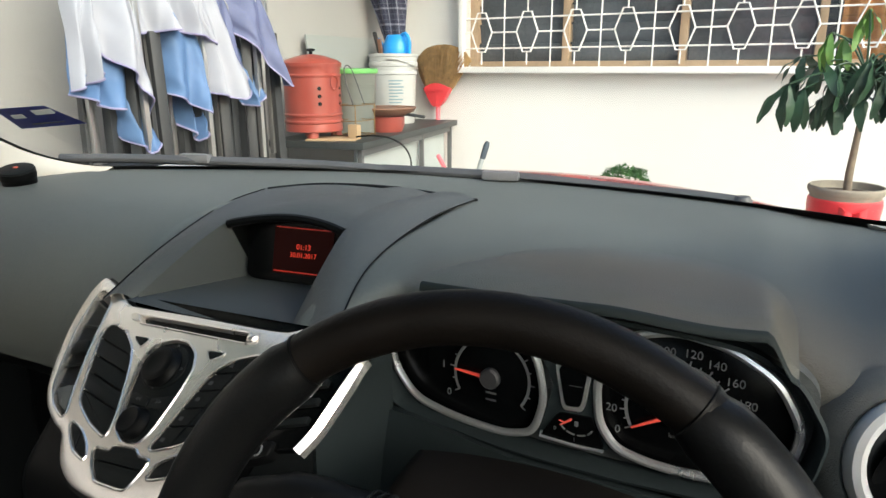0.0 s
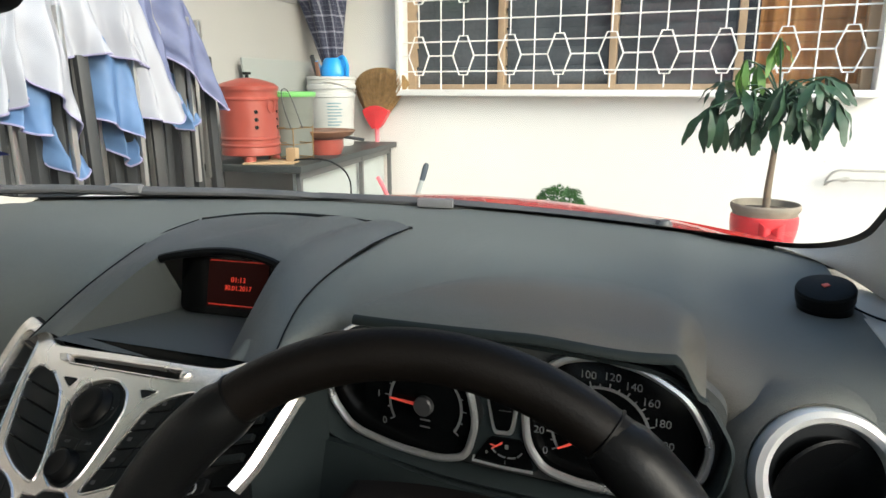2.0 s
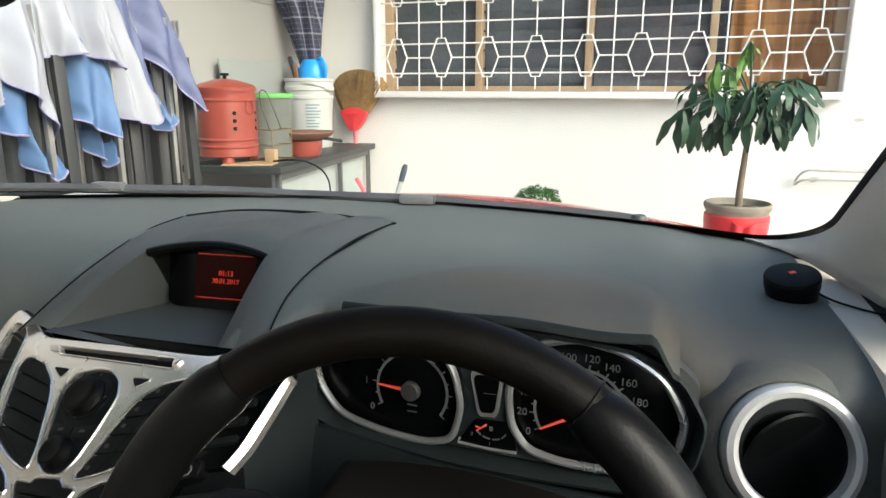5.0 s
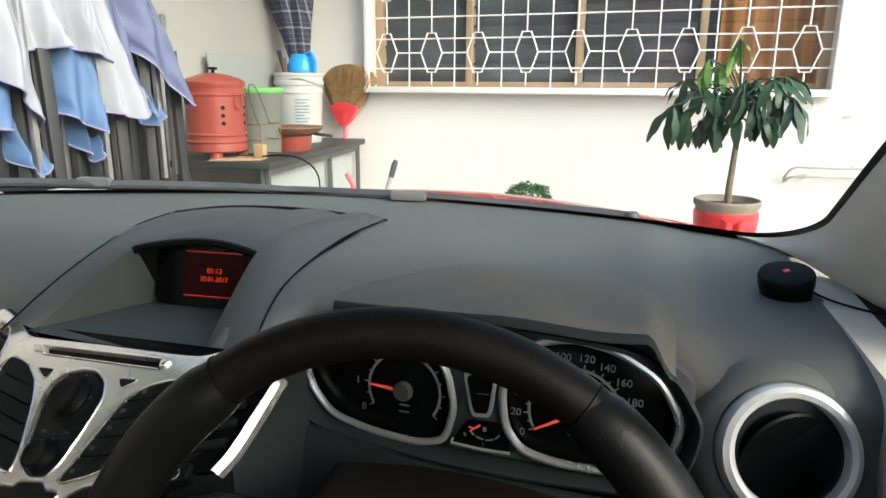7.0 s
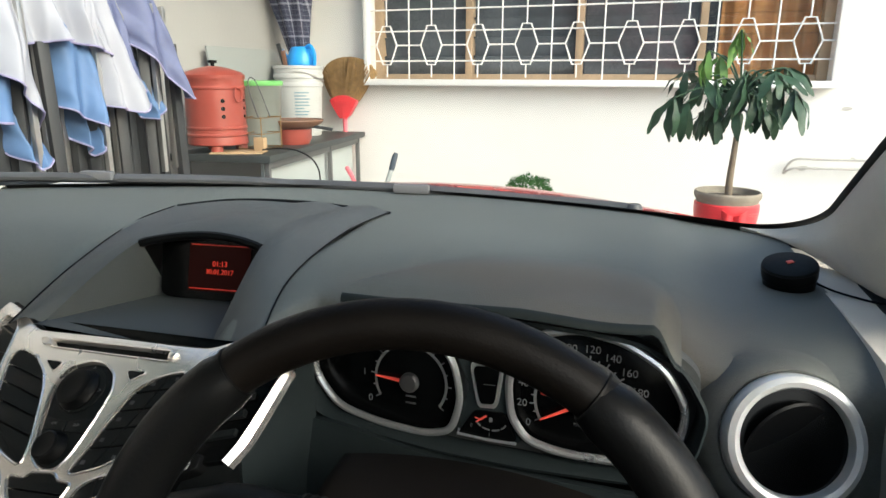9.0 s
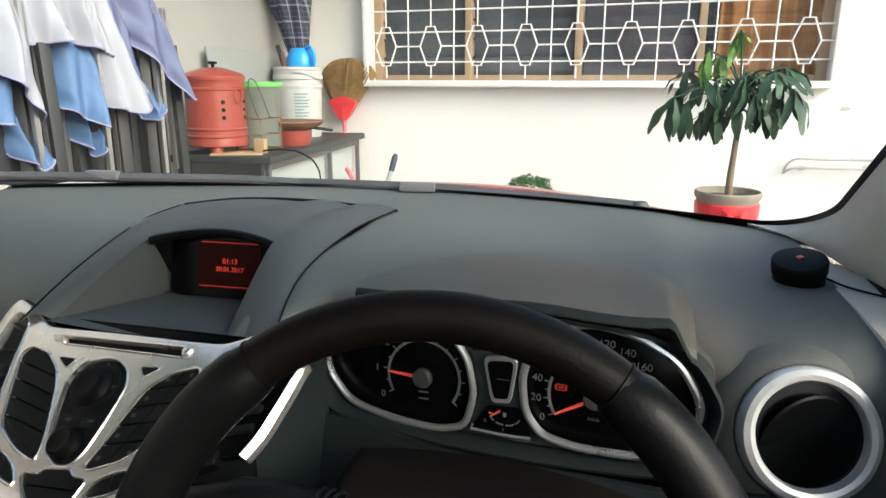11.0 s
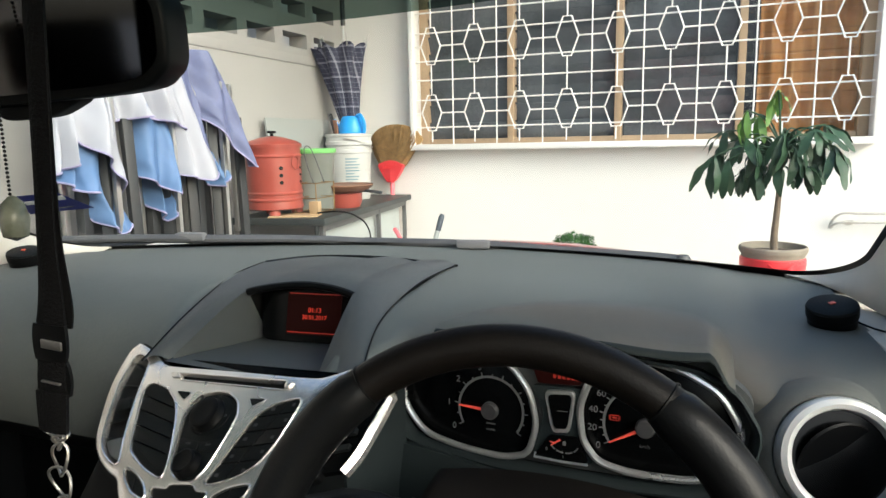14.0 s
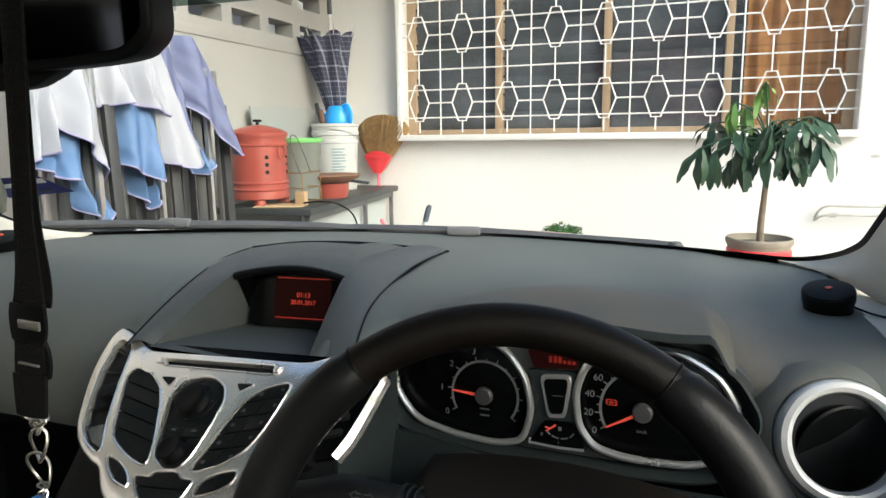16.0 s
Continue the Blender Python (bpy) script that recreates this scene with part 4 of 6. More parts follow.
def along(pts, t, zs):
    c = curve([(p[0], p[1], z) for p, z in zip(pts, zs)], 30)
    f = t * (len(c) - 1)
    i = min(int(f), len(c) - 2)
    return c[i].lerp(c[i + 1], f - i)


def pod_side(outer, inner, zo):
    def f(u, v):
        a, b = along(outer, v, zo), along(inner, v, Z_REC)
        p = a.lerp(b, u)
        p.z += 0.006 * math.sin(math.pi * u)
        return p
    return f


bm = sheet(pod_side(POD_L, REC_L, Z_OUT), 10, 30)
sheet(pod_side(POD_R, REC_R, Z_OUTR), 10, 30, bm=bm)


def pod_top(u, v):
    t = 1 / 3 + v * 2 / 3
    p = along(REC_L, t, Z_REC).lerp(along(REC_R, t, Z_REC), u)
    p.z += 0.004 * math.sin(math.pi * u) ** 0.6 * (1 - v) + 0.004 * math.sin(math.pi * u)
    p.y += 0.012 * math.sin(math.pi * u) * (1 - v)
    return p


sheet(pod_top, 16, 20, bm=bm)
bmesh.ops.remove_doubles(bm, verts=bm.verts, dist=0.0008)
pod = cpart("centre_pod", bm, M_POD, car, "raised dark grey pod housing the display", angle=50)
cpart("seam", tube([along(POD_L, k / 20, Z_OUT) + Vector((0, 0, 0.0010)) for k in range(21)], 0.0008, 5), M_BLACK, pod)
cpart("seam", tube([along(POD_R, k / 20, Z_OUTR) + Vector((0, 0, 0.0010)) for k in range(21)], 0.0008, 5), M_BLACK, pod)
back = curve([(-0.585, 0.755, 1.0455), (-0.53, 0.81, 1.0475), (-0.42, 0.824, 1.0485), (-0.285, 0.80, 1.0465)], 24)
cpart("ridge", tube(back, 0.0025, 6), M_DASHDARK, pod)
bm = bmesh.new()
lip = [pop for pop in (pod_top(k / 20, 0) for k in range(21))]
tube([p + Vector((0, -0.001, -0.003)) for p in lip], 0.0045, 8, bm=bm)
cpart("display_hood", bm, M_BLACK, pod, "black rounded lip over the display")
# floor and sides of the recess
def rec_floor(u, v):
    a, b = Vector((-0.478, 0.430, 1.002)), Vector((-0.296, 0.424, 1.0005))
    c, d = Vector((-0.452, 0.575, 0.990)), Vector((-0.312, 0.585, 0.990))
    return a.lerp(b, u).lerp(c.lerp(d, u), v)


bm = sheet(rec_floor, 8, 8)
for edge, u in ((REC_L, 0), (REC_R, 1)):
    def rec_wall(s, v, edge=edge, u=u):
        top = along(edge, s / 3, Z_REC)
        return Vector(rec_floor(u, s)).lerp(top, v)
    sheet(rec_wall, 12, 5, bm=bm)
cpart("recess", bm, M_POD, pod, "smooth dark floor in front of the display", angle=50)
SCR = Plane((-0.378, 0.568, 1.026), (0.995, 0.10, 0), (0.0, 0.22, 0.975))
cpart("display_back", prism(SCR, rounded([(-0.068, -0.034), (0.062, -0.034), (0.066, 0.034), (-0.070, 0.036)], 3, 0.12), -0.006, 0.0), M_GLOSSBLACK, pod, "black display surround")
screen = cpart("screen", prism(SCR, [(-0.036, -0.025), (0.032, -0.025), (0.034, 0.025), (-0.036, 0.025)], 0.0005, 0.0015), M_SCREEN, pod, "dim red display showing time and date", smooth=False)
for b in (-0.0225, 0.0235):
    cpart("line", prism(SCR, [(-0.034, b - 0.0006), (0.031, b - 0.0006), (0.031, b + 0.0006), (-0.034, b + 0.0006)], 0.0016, 0.0019), M_REDDIM, screen, smooth=False)
lettering("clock_text", "01:13", 0.0078, SCR, 0.0, 0.004, 0.002, M_REDGLOW, screen, CAR_AT)
lettering("date_text", "30.01.2017", 0.0072, SCR, 0.0, -0.0045, 0.002, M_REDGLOW, screen, CAR_AT)

# ---- silver centre console ----
M_KEYMARK = mat("key_print", (0.045, 0.045, 0.048), 0.5)
CON = Plane((-0.385, 0.398, 0.988), (0.990, 0.0, 0.141), (-0.089, 0.776, 0.624))
con_out = [(p.x, p.y) for p in curve([(x, y, 0) for x, y in ((-0.1440, 0.0675), (-0.1340, 0.0660), (-0.1138, 0.0556), (-0.0876, 0.0398), (-0.0695, 0.0358), (0.0117, 0.0275), (0.0998, 0.0176), (0.1229, 0.0190), (0.1480, 0.0265),
           (0.1420, 0.0120), (0.1280, -0.030), (0.1160, -0.085), (0.1120, -0.115), (0.0943, -0.126), (0.0596, -0.130), (0.0182, -0.1300), (-0.0244, -0.1230), (-0.0488, -0.1111), (-0.0608, -0.099), (-0.0712, -0.0863),
           (-0.0876, -0.0789), (-0.1089, -0.0657), (-0.1248, -0.0484), (-0.1365, -0.0238), (-0.1490, 0.016), (-0.1510, 0.0520))], 120, True)]
VENT_HOLE = [(-0.1339, 0.0543), (-0.1110, 0.0430), (-0.1062, 0.0185), (-0.1010, -0.0077), (-0.0890, -0.0475), (-0.0775, -0.0735), (-0.0996, -0.0624), (-0.1138, -0.0481), (-0.1235, -0.0237), (-0.1345, 0.0157)]
COLUMN_HOLE = [(-0.0879, 0.0155), (-0.0660, 0.0085), (-0.0470, -0.006), (-0.0362, -0.0229), (-0.0200, -0.0649), (-0.0165, -0.0835), (-0.0427, -0.0735), (-0.0683, -0.0585), (-0.0751, -0.0471), (-0.0872, -0.014), (-0.0945, 0.0084)]
CONTROL_HOLE = [(0.0018, 0.0030), (-0.0170, -0.0012), (-0.0255, -0.0169), (-0.0181, -0.0484), (-0.0089, -0.0752), (0.0050, -0.0845), (0.0200, -0.0835), (0.0275, -0.0734), (0.0335, -0.047), (0.037, -0.0222), (0.0308, -0.0080), (0.0168, 0.0012)]
KEYPAD_HOLE = [(0.1030, -0.0050), (0.0781, -0.0108), (0.0616, -0.022), (0.0538, -0.0384), (0.0424, -0.0692), (0.0341, -0.0880), (0.0646, -0.079), (0.0819, -0.0659), (0.0913, -0.0479), (0.0980, -0.025)]
PAD_HOLE = [(-0.0220, -0.0925), (-0.0054, -0.0935), (-0.0015, -0.0890), (0.0215, -0.0885), (0.0285, -0.0940), (0.0415, -0.0950), (0.0373, -0.1072), (0.0314, -0.1175), (-0.0023, -0.1150), (-0.0147, -0.1036)]
ROCKER_HOLES = ([(-0.0665, -0.0745), (-0.0489, -0.0810), (-0.0340, -0.0905), (-0.0240, -0.1030), (-0.0438, -0.0965), (-0.0575, -0.0856)], [(0.0824, -0.0850), (0.0811, -0.0948), (0.0677, -0.1027), (0.0468, -0.1079), (0.0495, -0.0965), (0.0631, -0.0890)])
SLOT_HOLE = [(-0.0588, 0.0262), (0.0783, 0.0128), (0.0800, 0.0050), (-0.0520, 0.0192)]


def grown(poly, d):
    """The outline moved outwards by d."""
    k = len(poly)
    area = sum(poly[i - 1][0] * poly[i][1] - poly[i][0] * poly[i - 1][1] for i in range(k))
    sg = 1 if area > 0 else -1
    out = []
    for i in range(k):
        t = (Vector(poly[(i + 1) % k]) - Vector(poly[i - 1])).normalized()
        out.append((poly[i][0] + sg * d * t.y, poly[i][1] - sg * d * t.x))
    return out


def smooth_loop(poly):
    return grown(rounded(poly, 3, 0.28), 0.0004)


def cut(poly, p, q):
    """The part of the outline on the left of the line from p to q."""
    def side(v):
        return (q[0] - p[0]) * (v[1] - p[1]) - (q[1] - p[1]) * (v[0] - p[0])
    out = []
    for i in range(len(poly)):
        a, b = poly[i - 1], poly[i]
        sa, sb = side(a), side(b)
        if (sa >= 0) != (sb >= 0):
            t = sa / (sa - sb)
            out.append((a[0] + (b[0] - a[0]) * t, a[1] + (b[1] - a[1]) * t))
        if sb >= 0:
            out.append(b)
    return out


def sliced(poly, lines, gap):
    """The outline cut into strips by lines given as pairs of points, first to last."""
    cuts = [None, *lines, None]
    out = []
    for a, b in zip(cuts, cuts[1:]):
        piece = poly
        if a:
            d = Vector((a[1][1] - a[0][1], a[0][0] - a[1][0])).normalized() * gap
            piece = cut(piece, (a[1][0] + d.x, a[1][1] + d.y), (a[0][0] + d.x, a[0][1] + d.y))
        if b:
            d = Vector((b[1][1] - b[0][1], b[0][0] - b[1][0])).normalized() * gap
            piece = cut(piece, (b[0][0] - d.x, b[0][1] - d.y), (b[1][0] - d.x, b[1][1] - d.y))
        if len(piece) > 2:
            out.append(piece)
    return out


HOLES = [smooth_loop(h) for h in (VENT_HOLE, COLUMN_HOLE, CONTROL_HOLE, KEYPAD_HOLE)] + [rounded(PAD_HOLE, 4, 0.22)] + [rounded(h, 4, 0.36) for h in ROCKER_HOLES] + [rounded(SLOT_HOLE, 3, 0.05)]


def fascia():
    """A plate with real openings: crowned rims, walls going down into them."""
    bm = bmesh.new()
    edges = []

    def loop(poly, h):
        return [bm.verts.new(CON.at(x, y, h)) for x, y in poly]

    def band(a, b):
        for i in range(len(a)):
            bm.faces.new((a[i], a[(i + 1) % len(a)], b[(i + 1) % len(b)], b[i]))

    outer = [loop(grown(con_out, d), h) for d, h in ((-0.0030, 0.0), (-0.0010, -0.0010), (0.0, -0.0035), (0.0, -0.020))]
    for a, b in zip(outer, outer[1:]):
        band(a, b)
    tops = [outer[0]]
    for hole in HOLES:
        rings = [loop(grown(hole, d), h) for d, h in ((0.0024, 0.0), (0.0014, 0.0011), (0.0004, 0.0006), (0.0, -0.0010), (0.0, -0.014))]
        for a, b in zip(rings, rings[1:]):
            band(a, b)
        tops.append(rings[0])
    for t in tops:
        for i in range(len(t)):
            edges.append(bm.edges.get((t[i], t[(i + 1) % len(t)])))
    bmesh.ops.triangle_fill(bm, edges=edges, use_beauty=True, normal=CON.n)
    return bm


console = cpart("console", fascia(), M_SILVER, car, "satin silver centre console fascia", angle=35)
cpart("console_seam", prism(CON, grown(con_out, 0.0025), -0.022, -0.006), M_BLACK, console, "thin black gap round the fascia")
cpart("recess_back", prism(CON, grown(con_out, -0.010), -0.016, -0.013), M_GLOSSBLACK, console)


def pad(name, poly, label="", lo=-0.012, hi=-0.0008, material=M_DASHDARK, gap=0.0006, bevel=0.0008):
    return cpart(name, prism(CON, grown(poly, -gap), lo, hi, bevel), material, console, label)


def row_of(lines, s, t):
    """A place between two side lines: s across, t along."""
    q = []
    for line in lines:
        c = curve([(x, y, 0) for x, y in line], 24)
        f = t * (len(c) - 1)
        i = min(int(f), len(c) - 2)
        q.append(c[i].lerp(c[i + 1], f - i))
    p = q[0].lerp(q[1], s)
    return (p.x, p.y)


def key_row(pieces, name, h=-0.0006, marks=False):
    for k, q in enumerate(pieces):
        key = cpart(name, prism(CON, grown(q, -0.0003), -0.012, h, 0.0005), M_DASHDARK, console)
        if marks:
            cx, cy = sum(p[0] for p in q) / len(q), sum(p[1] for p in q) / len(q)
            w = (0.0016, 0.0022, 0.0013)[k % 3]
            cpart("key_mark", prism(CON, [(cx - w, cy - 0.0014), (cx + w * 0.8, cy - 0.0016), (cx + w, cy + 0.0014), (cx - w * 0.7, cy + 0.0014)], h, h + 0.0003), M_KEYMARK, key, smooth=False)


# disc slot with silver ends
cpart("slot_back", prism(CON, grown(SLOT_HOLE, 0.001), -0.013, -0.009), M_GLOSSBLACK, console, "black disc slot")
for q in ([(-0.0690, 0.0268), (-0.0592, 0.0272), (-0.0510, 0.0190), (-0.0640, 0.0200)], [(0.0790, 0.0120), (0.0890, 0.0115), (0.0850, 0.0042), (0.0800, 0.0048)]):
    cpart("slot_end", prism(CON, rounded(q, 3, 0.25), -0.002, 0.0030, 0.0014), M_SILVER, console)
# louvred side vent with its wheel
VL = [[(-0.1339, 0.0520), (-0.1345, 0.0157), (-0.1235, -0.0237), (-0.1138, -0.0481), (-0.0996, -0.0624)], [(-0.1115, 0.0430), (-0.1062, 0.0185), (-0.1010, -0.0077), (-0.0890, -0.0475), (-0.0790, -0.0700)]]
for k in range(5):
    t = 0.10 + 0.15 * k
    a, b = row_of(VL, 0.02, t), row_of(VL, 0.98, t + 0.05)
    bm = bmesh.new()
    quad = [CON.at(*a, -0.0035), CON.at(*b, -0.0035), CON.at(b[0], b[1] + 0.0085, -0.013), CON.at(a[0], a[1] + 0.0085, -0.013)]
    bm.faces.new([bm.verts.new(p) for p in quad])
    bmesh.ops.recalc_face_normals(bm, faces=bm.faces)
    bmesh.ops.solidify(bm, geom=bm.faces[:], thickness=0.0022)
    cpart("vent_blade", bm, M_DASHDARK, console, "dark grey vent blade")
cpart("vent_slider", prism(CON, rounded([row_of(VL, 0.2, 0.38), row_of(VL, 0.85, 0.42), row_of(VL, 0.85, 0.52), row_of(VL, 0.2, 0.48)], 3, 0.2), -0.010, 0.0005, 0.0012), M_DASHDARK, console, "black vent slider")
wheel_q = rounded([row_of(VL, 0.12, 0.76), row_of(VL, 0.95, 0.72), row_of(VL, 0.92, 0.97), row_of(VL, 0.3, 0.95)], 3, 0.2)
vw = cpart("vent_wheel", prism(CON, wheel_q, -0.010, -0.0008, 0.0012), M_POD, console, "grey vent thumb wheel")
cpart("wheel_mark", prism(CON, [(-0.0985, -0.0570), (-0.0955, -0.0570), (-0.0930, -0.0610), (-0.0955, -0.0615)], -0.001, -0.0003), M_ICON, vw, smooth=False)
# column of blank buttons
key_row(sliced(smooth_loop(COLUMN_HOLE), [((-0.0975 + 0.0062 * k, 0.0035 - 0.0165 * k), (-0.0440 + 0.0085 * k, -0.0130 - 0.0165 * k)) for k in range(4)], 0.0005), "button")
# control plate: ring, knobs, seek buttons
pad("control_plate", smooth_loop(CONTROL_HOLE), "black control plate with round knobs", hi=-0.0022)


def knob(a, b, r, h, label):
    k = cpart("knob", lathe([(r * 1.12, 0.0), (r * 1.1, h * 0.25), (r, h * 0.4), (r * 0.95, h * 0.9), (r * 0.82, h), (r * 0.55, h * 0.93), (0.001, h * 0.9)], 32), M_BLACK, console, label)
    k.matrix_basis = Matrix.Translation(-CAR_AT) @ CON.matrix(a, b, -0.002) @ Matrix.Identity(4)
    for v in k.data.vertices:
        v.co += CAR_AT
    return k


cpart("rocker_ring", prism(CON, [(0.0045 + 0.0235 * math.cos(2 * math.pi * k / 32), -0.0200 + 0.0205 * math.sin(2 * math.pi * k / 32)) for k in range(32)], -0.0024, -0.0008, 0.0008), M_DASHDARK, console, "dark ring round the control knob")
knob(0.0040, -0.0215, 0.0160, 0.0105, "round black control knob")
knob(0.0055, -0.0690, 0.0118, 0.0095, "round black volume knob")
for q in ([(-0.0165, -0.0440), (0.0070, -0.0475), (0.0075, -0.0560), (-0.0140, -0.0535)], [(0.0085, -0.0475), (0.0318, -0.0440), (0.0310, -0.0565), (0.0090, -0.0560)]):
    cpart("button", prism(CON, rounded(q, 3, 0.12), -0.0024, -0.0006, 0.0008), M_DASHDARK, console)
for a, b, g, sz in ((-0.0045, -0.0500, "<<", 0.0055), (0.0190, -0.0505, ">>", 0.0055), (0.0080, -0.0023, "^", 0.006), (0.0245, -0.0215, ">", 0.006), (0.0045, -0.0385, "v", 0.0055)):
    lettering("icon", g, sz, CON, a, b, -0.0003, M_ICON, console, CAR_AT)
# keypad: two by five keys
for k, strip in enumerate(sliced(smooth_loop(KEYPAD_HOLE), [((0.0600 - 0.0065 * j, -0.0235 - 0.0150 * j), (0.1050 - 0.0050 * j, -0.0170 - 0.0150 * j)) for j in range(4)], 0.0004)):
    key_row(sliced(strip, [((0.0930 - 0.0010, 0.0), (0.0500 - 0.0010, -0.0900))], 0.0004), "key", marks=True)
# triangle buttons, lower pad, rockers
for q in ([(-0.0499, 0.0053), (-0.0297, 0.0032), (-0.0352, -0.0048)], [(0.0445, -0.0045), (0.0641, -0.0057), (0.0509, -0.0125)]):
    p = rounded(q, 4, 0.22)
    cpart("bezel", tube([CON.at(x, y, 0.0002) for x, y in grown(p, 0.0008)], 0.0008, 6, closed=True), M_SILVER, console)
    cpart("triangle_button", prism(CON, p, -0.001, 0.0008, 0.0004), M_DASHDARK, console)
key_row(sliced(rounded(PAD_HOLE, 4, 0.22), [((-0.0260, -0.1005), (0.0450, -0.1030))], 0.0004), "lower_pad")
for hole in ROCKER_HOLES:
    rk_ = pad("rocker_switch", rounded(hole, 4, 0.36), "black rocker switch")
    cx, cy = sum(p[0] for p in hole) / 6, sum(p[1] for p in hole) / 6
    cpart("switch_groove", tube([CON.at(cx - 0.002, cy + 0.007, -0.0008), CON.at(cx + 0.002, cy - 0.007, -0.0008)], 0.0009, 5), M_BLACK, rk_)
# driver-side outlet beside the console: dark mouth, blades, silver blade-shaped trim
out_poly = [(0.145, 0.022), (0.196, 0.002), (0.190, -0.03), (0.176, -0.070), (0.120, -0.080), (0.122, -0.03)]
cpart("outlet", prism(CON, rounded(out_poly, 3, 0.1), -0.004, 0.002, 0.001), M_GLOSSBLACK, console, "black air outlet")
for k in range(5):
    y = 0.0 - 0.014 * k
    cpart("vent_blade", prism(CON, [(0.130, y - 0.002), (0.178 - 0.002 * k, y + 0.006), (0.178 - 0.002 * k, y + 0.001), (0.130, y - 0.007)], 0.002, 0.006, 0.0008), M_DASHDARK, console)
trim_pts = [(0.197, -0.004), (0.191, -0.022), (0.185, -0.042), (0.179, -0.060), (0.171, -0.074)]
bm = bmesh.new()
tl = curve([(x, y, 0) for x, y in trim_pts], 20)
rows = []
for i, p in enumerate(tl):
    w = 0.0050 * min(1, 0.25 + i / 7)
    d = (tl[min(i + 1, len(tl) - 1)] - tl[max(i - 1, 0)]).normalized()
    n = Vector((d.y, -d.x, 0))
    rows.append([bm.verts.new(CON.at(p.x + n.x * s * w, p.y + n.y * s * w, h)) for s, h in ((-0.6, -0.002), (-0.55, 0.004), (0.3, 0.008), (0.55, 0.005), (0.55, -0.006))])
for a, b in zip(rows, rows[1:]):
    for k in range(4):
        bm.faces.new((a[k], a[k + 1], b[k + 1], b[k]))
cpart("outlet_trim", bm, M_SILVER, console, "silver blade-shaped outlet trim", angle=25)
cpart("outlet_wheel", prism(CON, rounded([(0.118, -0.078), (0.150, -0.068), (0.150, -0.080), (0.120, -0.090)], 3, 0.2), -0.004, 0.006, 0.001), M_BLACK, console)
cpart("outlet_mark", tube([CON.at(0.140 + 0.004 * math.cos(k * 0.7854), -0.077 + 0.004 * math.sin(k * 0.7854), 0.0068) for k in range(8)], 0.0007, 5, closed=True), M_MARK, console)
# body under the fascia
cpart("console_body", prism(CON, [(x * 1.03, y * 1.03 - 0.001) for x, y in con_out], -0.10, -0.018), M_DASHDARK, car, "dark plastic body under the console", angle=25)

# ---- instrument cluster ----
CLU = Plane((-0.065, 0.492, 0.975), (1, -0.03, 0), (0, 0.05, 1))
cluster = cpart("instrument_panel", prism(CLU, rounded([(-0.165, 0.03), (-0.150, -0.03), (-0.05, -0.052), (0.10, -0.050), (0.155, -0.015), (0.155, 0.035), (0.10, 0.075), (-0.12, 0.075)], 5, 0.2), -0.02, -0.004), M_POD, car, "instrument cluster with two dark dials in silver rings")


def dial(ca, cb, outline, label, r, start, sweep, marks, texts, needle, hub_dir):
    d = cpart("dial", prism(CLU, outline, -0.006, 0.0, 0.0005), M_GLOSSBLACK, cluster, label)
    bm = bmesh.new()
    N = 40
    ring = []
    for k in range(N + 1):
        a = radians(start - sweep * k / N)
        ring.append([bm.verts.new(CLU.at(ca + math.cos(a) * rr, cb + math.sin(a) * rr, 0.0012)) for rr in (r - 0.0014, r + 0.0010)])
    for p, q in zip(ring, ring[1:]):
        bm.faces.new((p[0], p[1], q[1], q[0]))
    for k in range(marks + 1):
        a = radians(start - sweep * k / marks)
        t = Vector((-math.sin(a), math.cos(a)))
        w = 0.0006
        for (r0, r1) in ((r - 0.0005, r + (0.0045 if k % 2 == 0 else 0.0028)),):
            quad = [bm.verts.new(CLU.at(ca + math.cos(a) * rr + t.x * s * w, cb + math.sin(a) * rr + t.y * s * w, 0.0014)) for rr, s in ((r0, -1), (r1, -1), (r1, 1), (r0, 1))]
            bm.faces.new(quad)
    cpart("scale_ring", bm, M_MARK, d, "pale grey dial scale", smooth=False)
    for k, (tx, ang) in enumerate(texts):
        a = radians(ang)
        lettering("numeral", tx, 0.0085, CLU, ca + math.cos(a) * (r + 0.0105), cb + math.sin(a) * (r + 0.0095), 0.0014, M_MARK, d, CAR_AT)
    a = radians(needle)
    t = Vector((-math.sin(a), math.cos(a)))
    bm = bmesh.new()
    qs = [(0.0, -0.0016), (r - 0.001, -0.0006), (r - 0.001, 0.0006), (0.0, 0.0016)]
    prism(CLU, [(ca + math.cos(a) * x + t.x * y, cb + math.sin(a) * x + t.y * y) for x, y in qs], 0.003, 0.0045, bm=bm)
    cpart("needle", bm, M_NEEDLE, d, "thin red needle", smooth=False)
    h = cpart("hub", lathe([(0.0085, 0.002), (0.0085, 0.006), (0.007, 0.0075), (0.0, 0.0075)], 20), M_KEYMARK, d, "dark grey round needle hub")
    for v in h.data.vertices:
        v.co = CLU.matrix(ca, cb, 0) @ (v.co + CAR_AT) - CAR_AT
    return d


left_out = rounded([(-0.168, 0.03), (-0.162, -0.012), (-0.140, -0.038), (-0.100, -0.0465), (-0.058, -0.049), (-0.034, -0.042), (-0.0265, -0.012), (-0.033, 0.018), (-0.050, 0.040), (-0.08, 0.056), (-0.13, 0.060)], 4, 0.35)
right_out = rounded([(0.020, 0.034), (0.0125, 0.010), (0.016, -0.020), (0.030, -0.038), (0.060, -0.0435), (0.115, -0.041), (0.142, -0.022), (0.1475, 0.008), (0.130, 0.038), (0.100, 0.0545), (0.066, 0.060), (0.038, 0.053)], 4, 0.35)
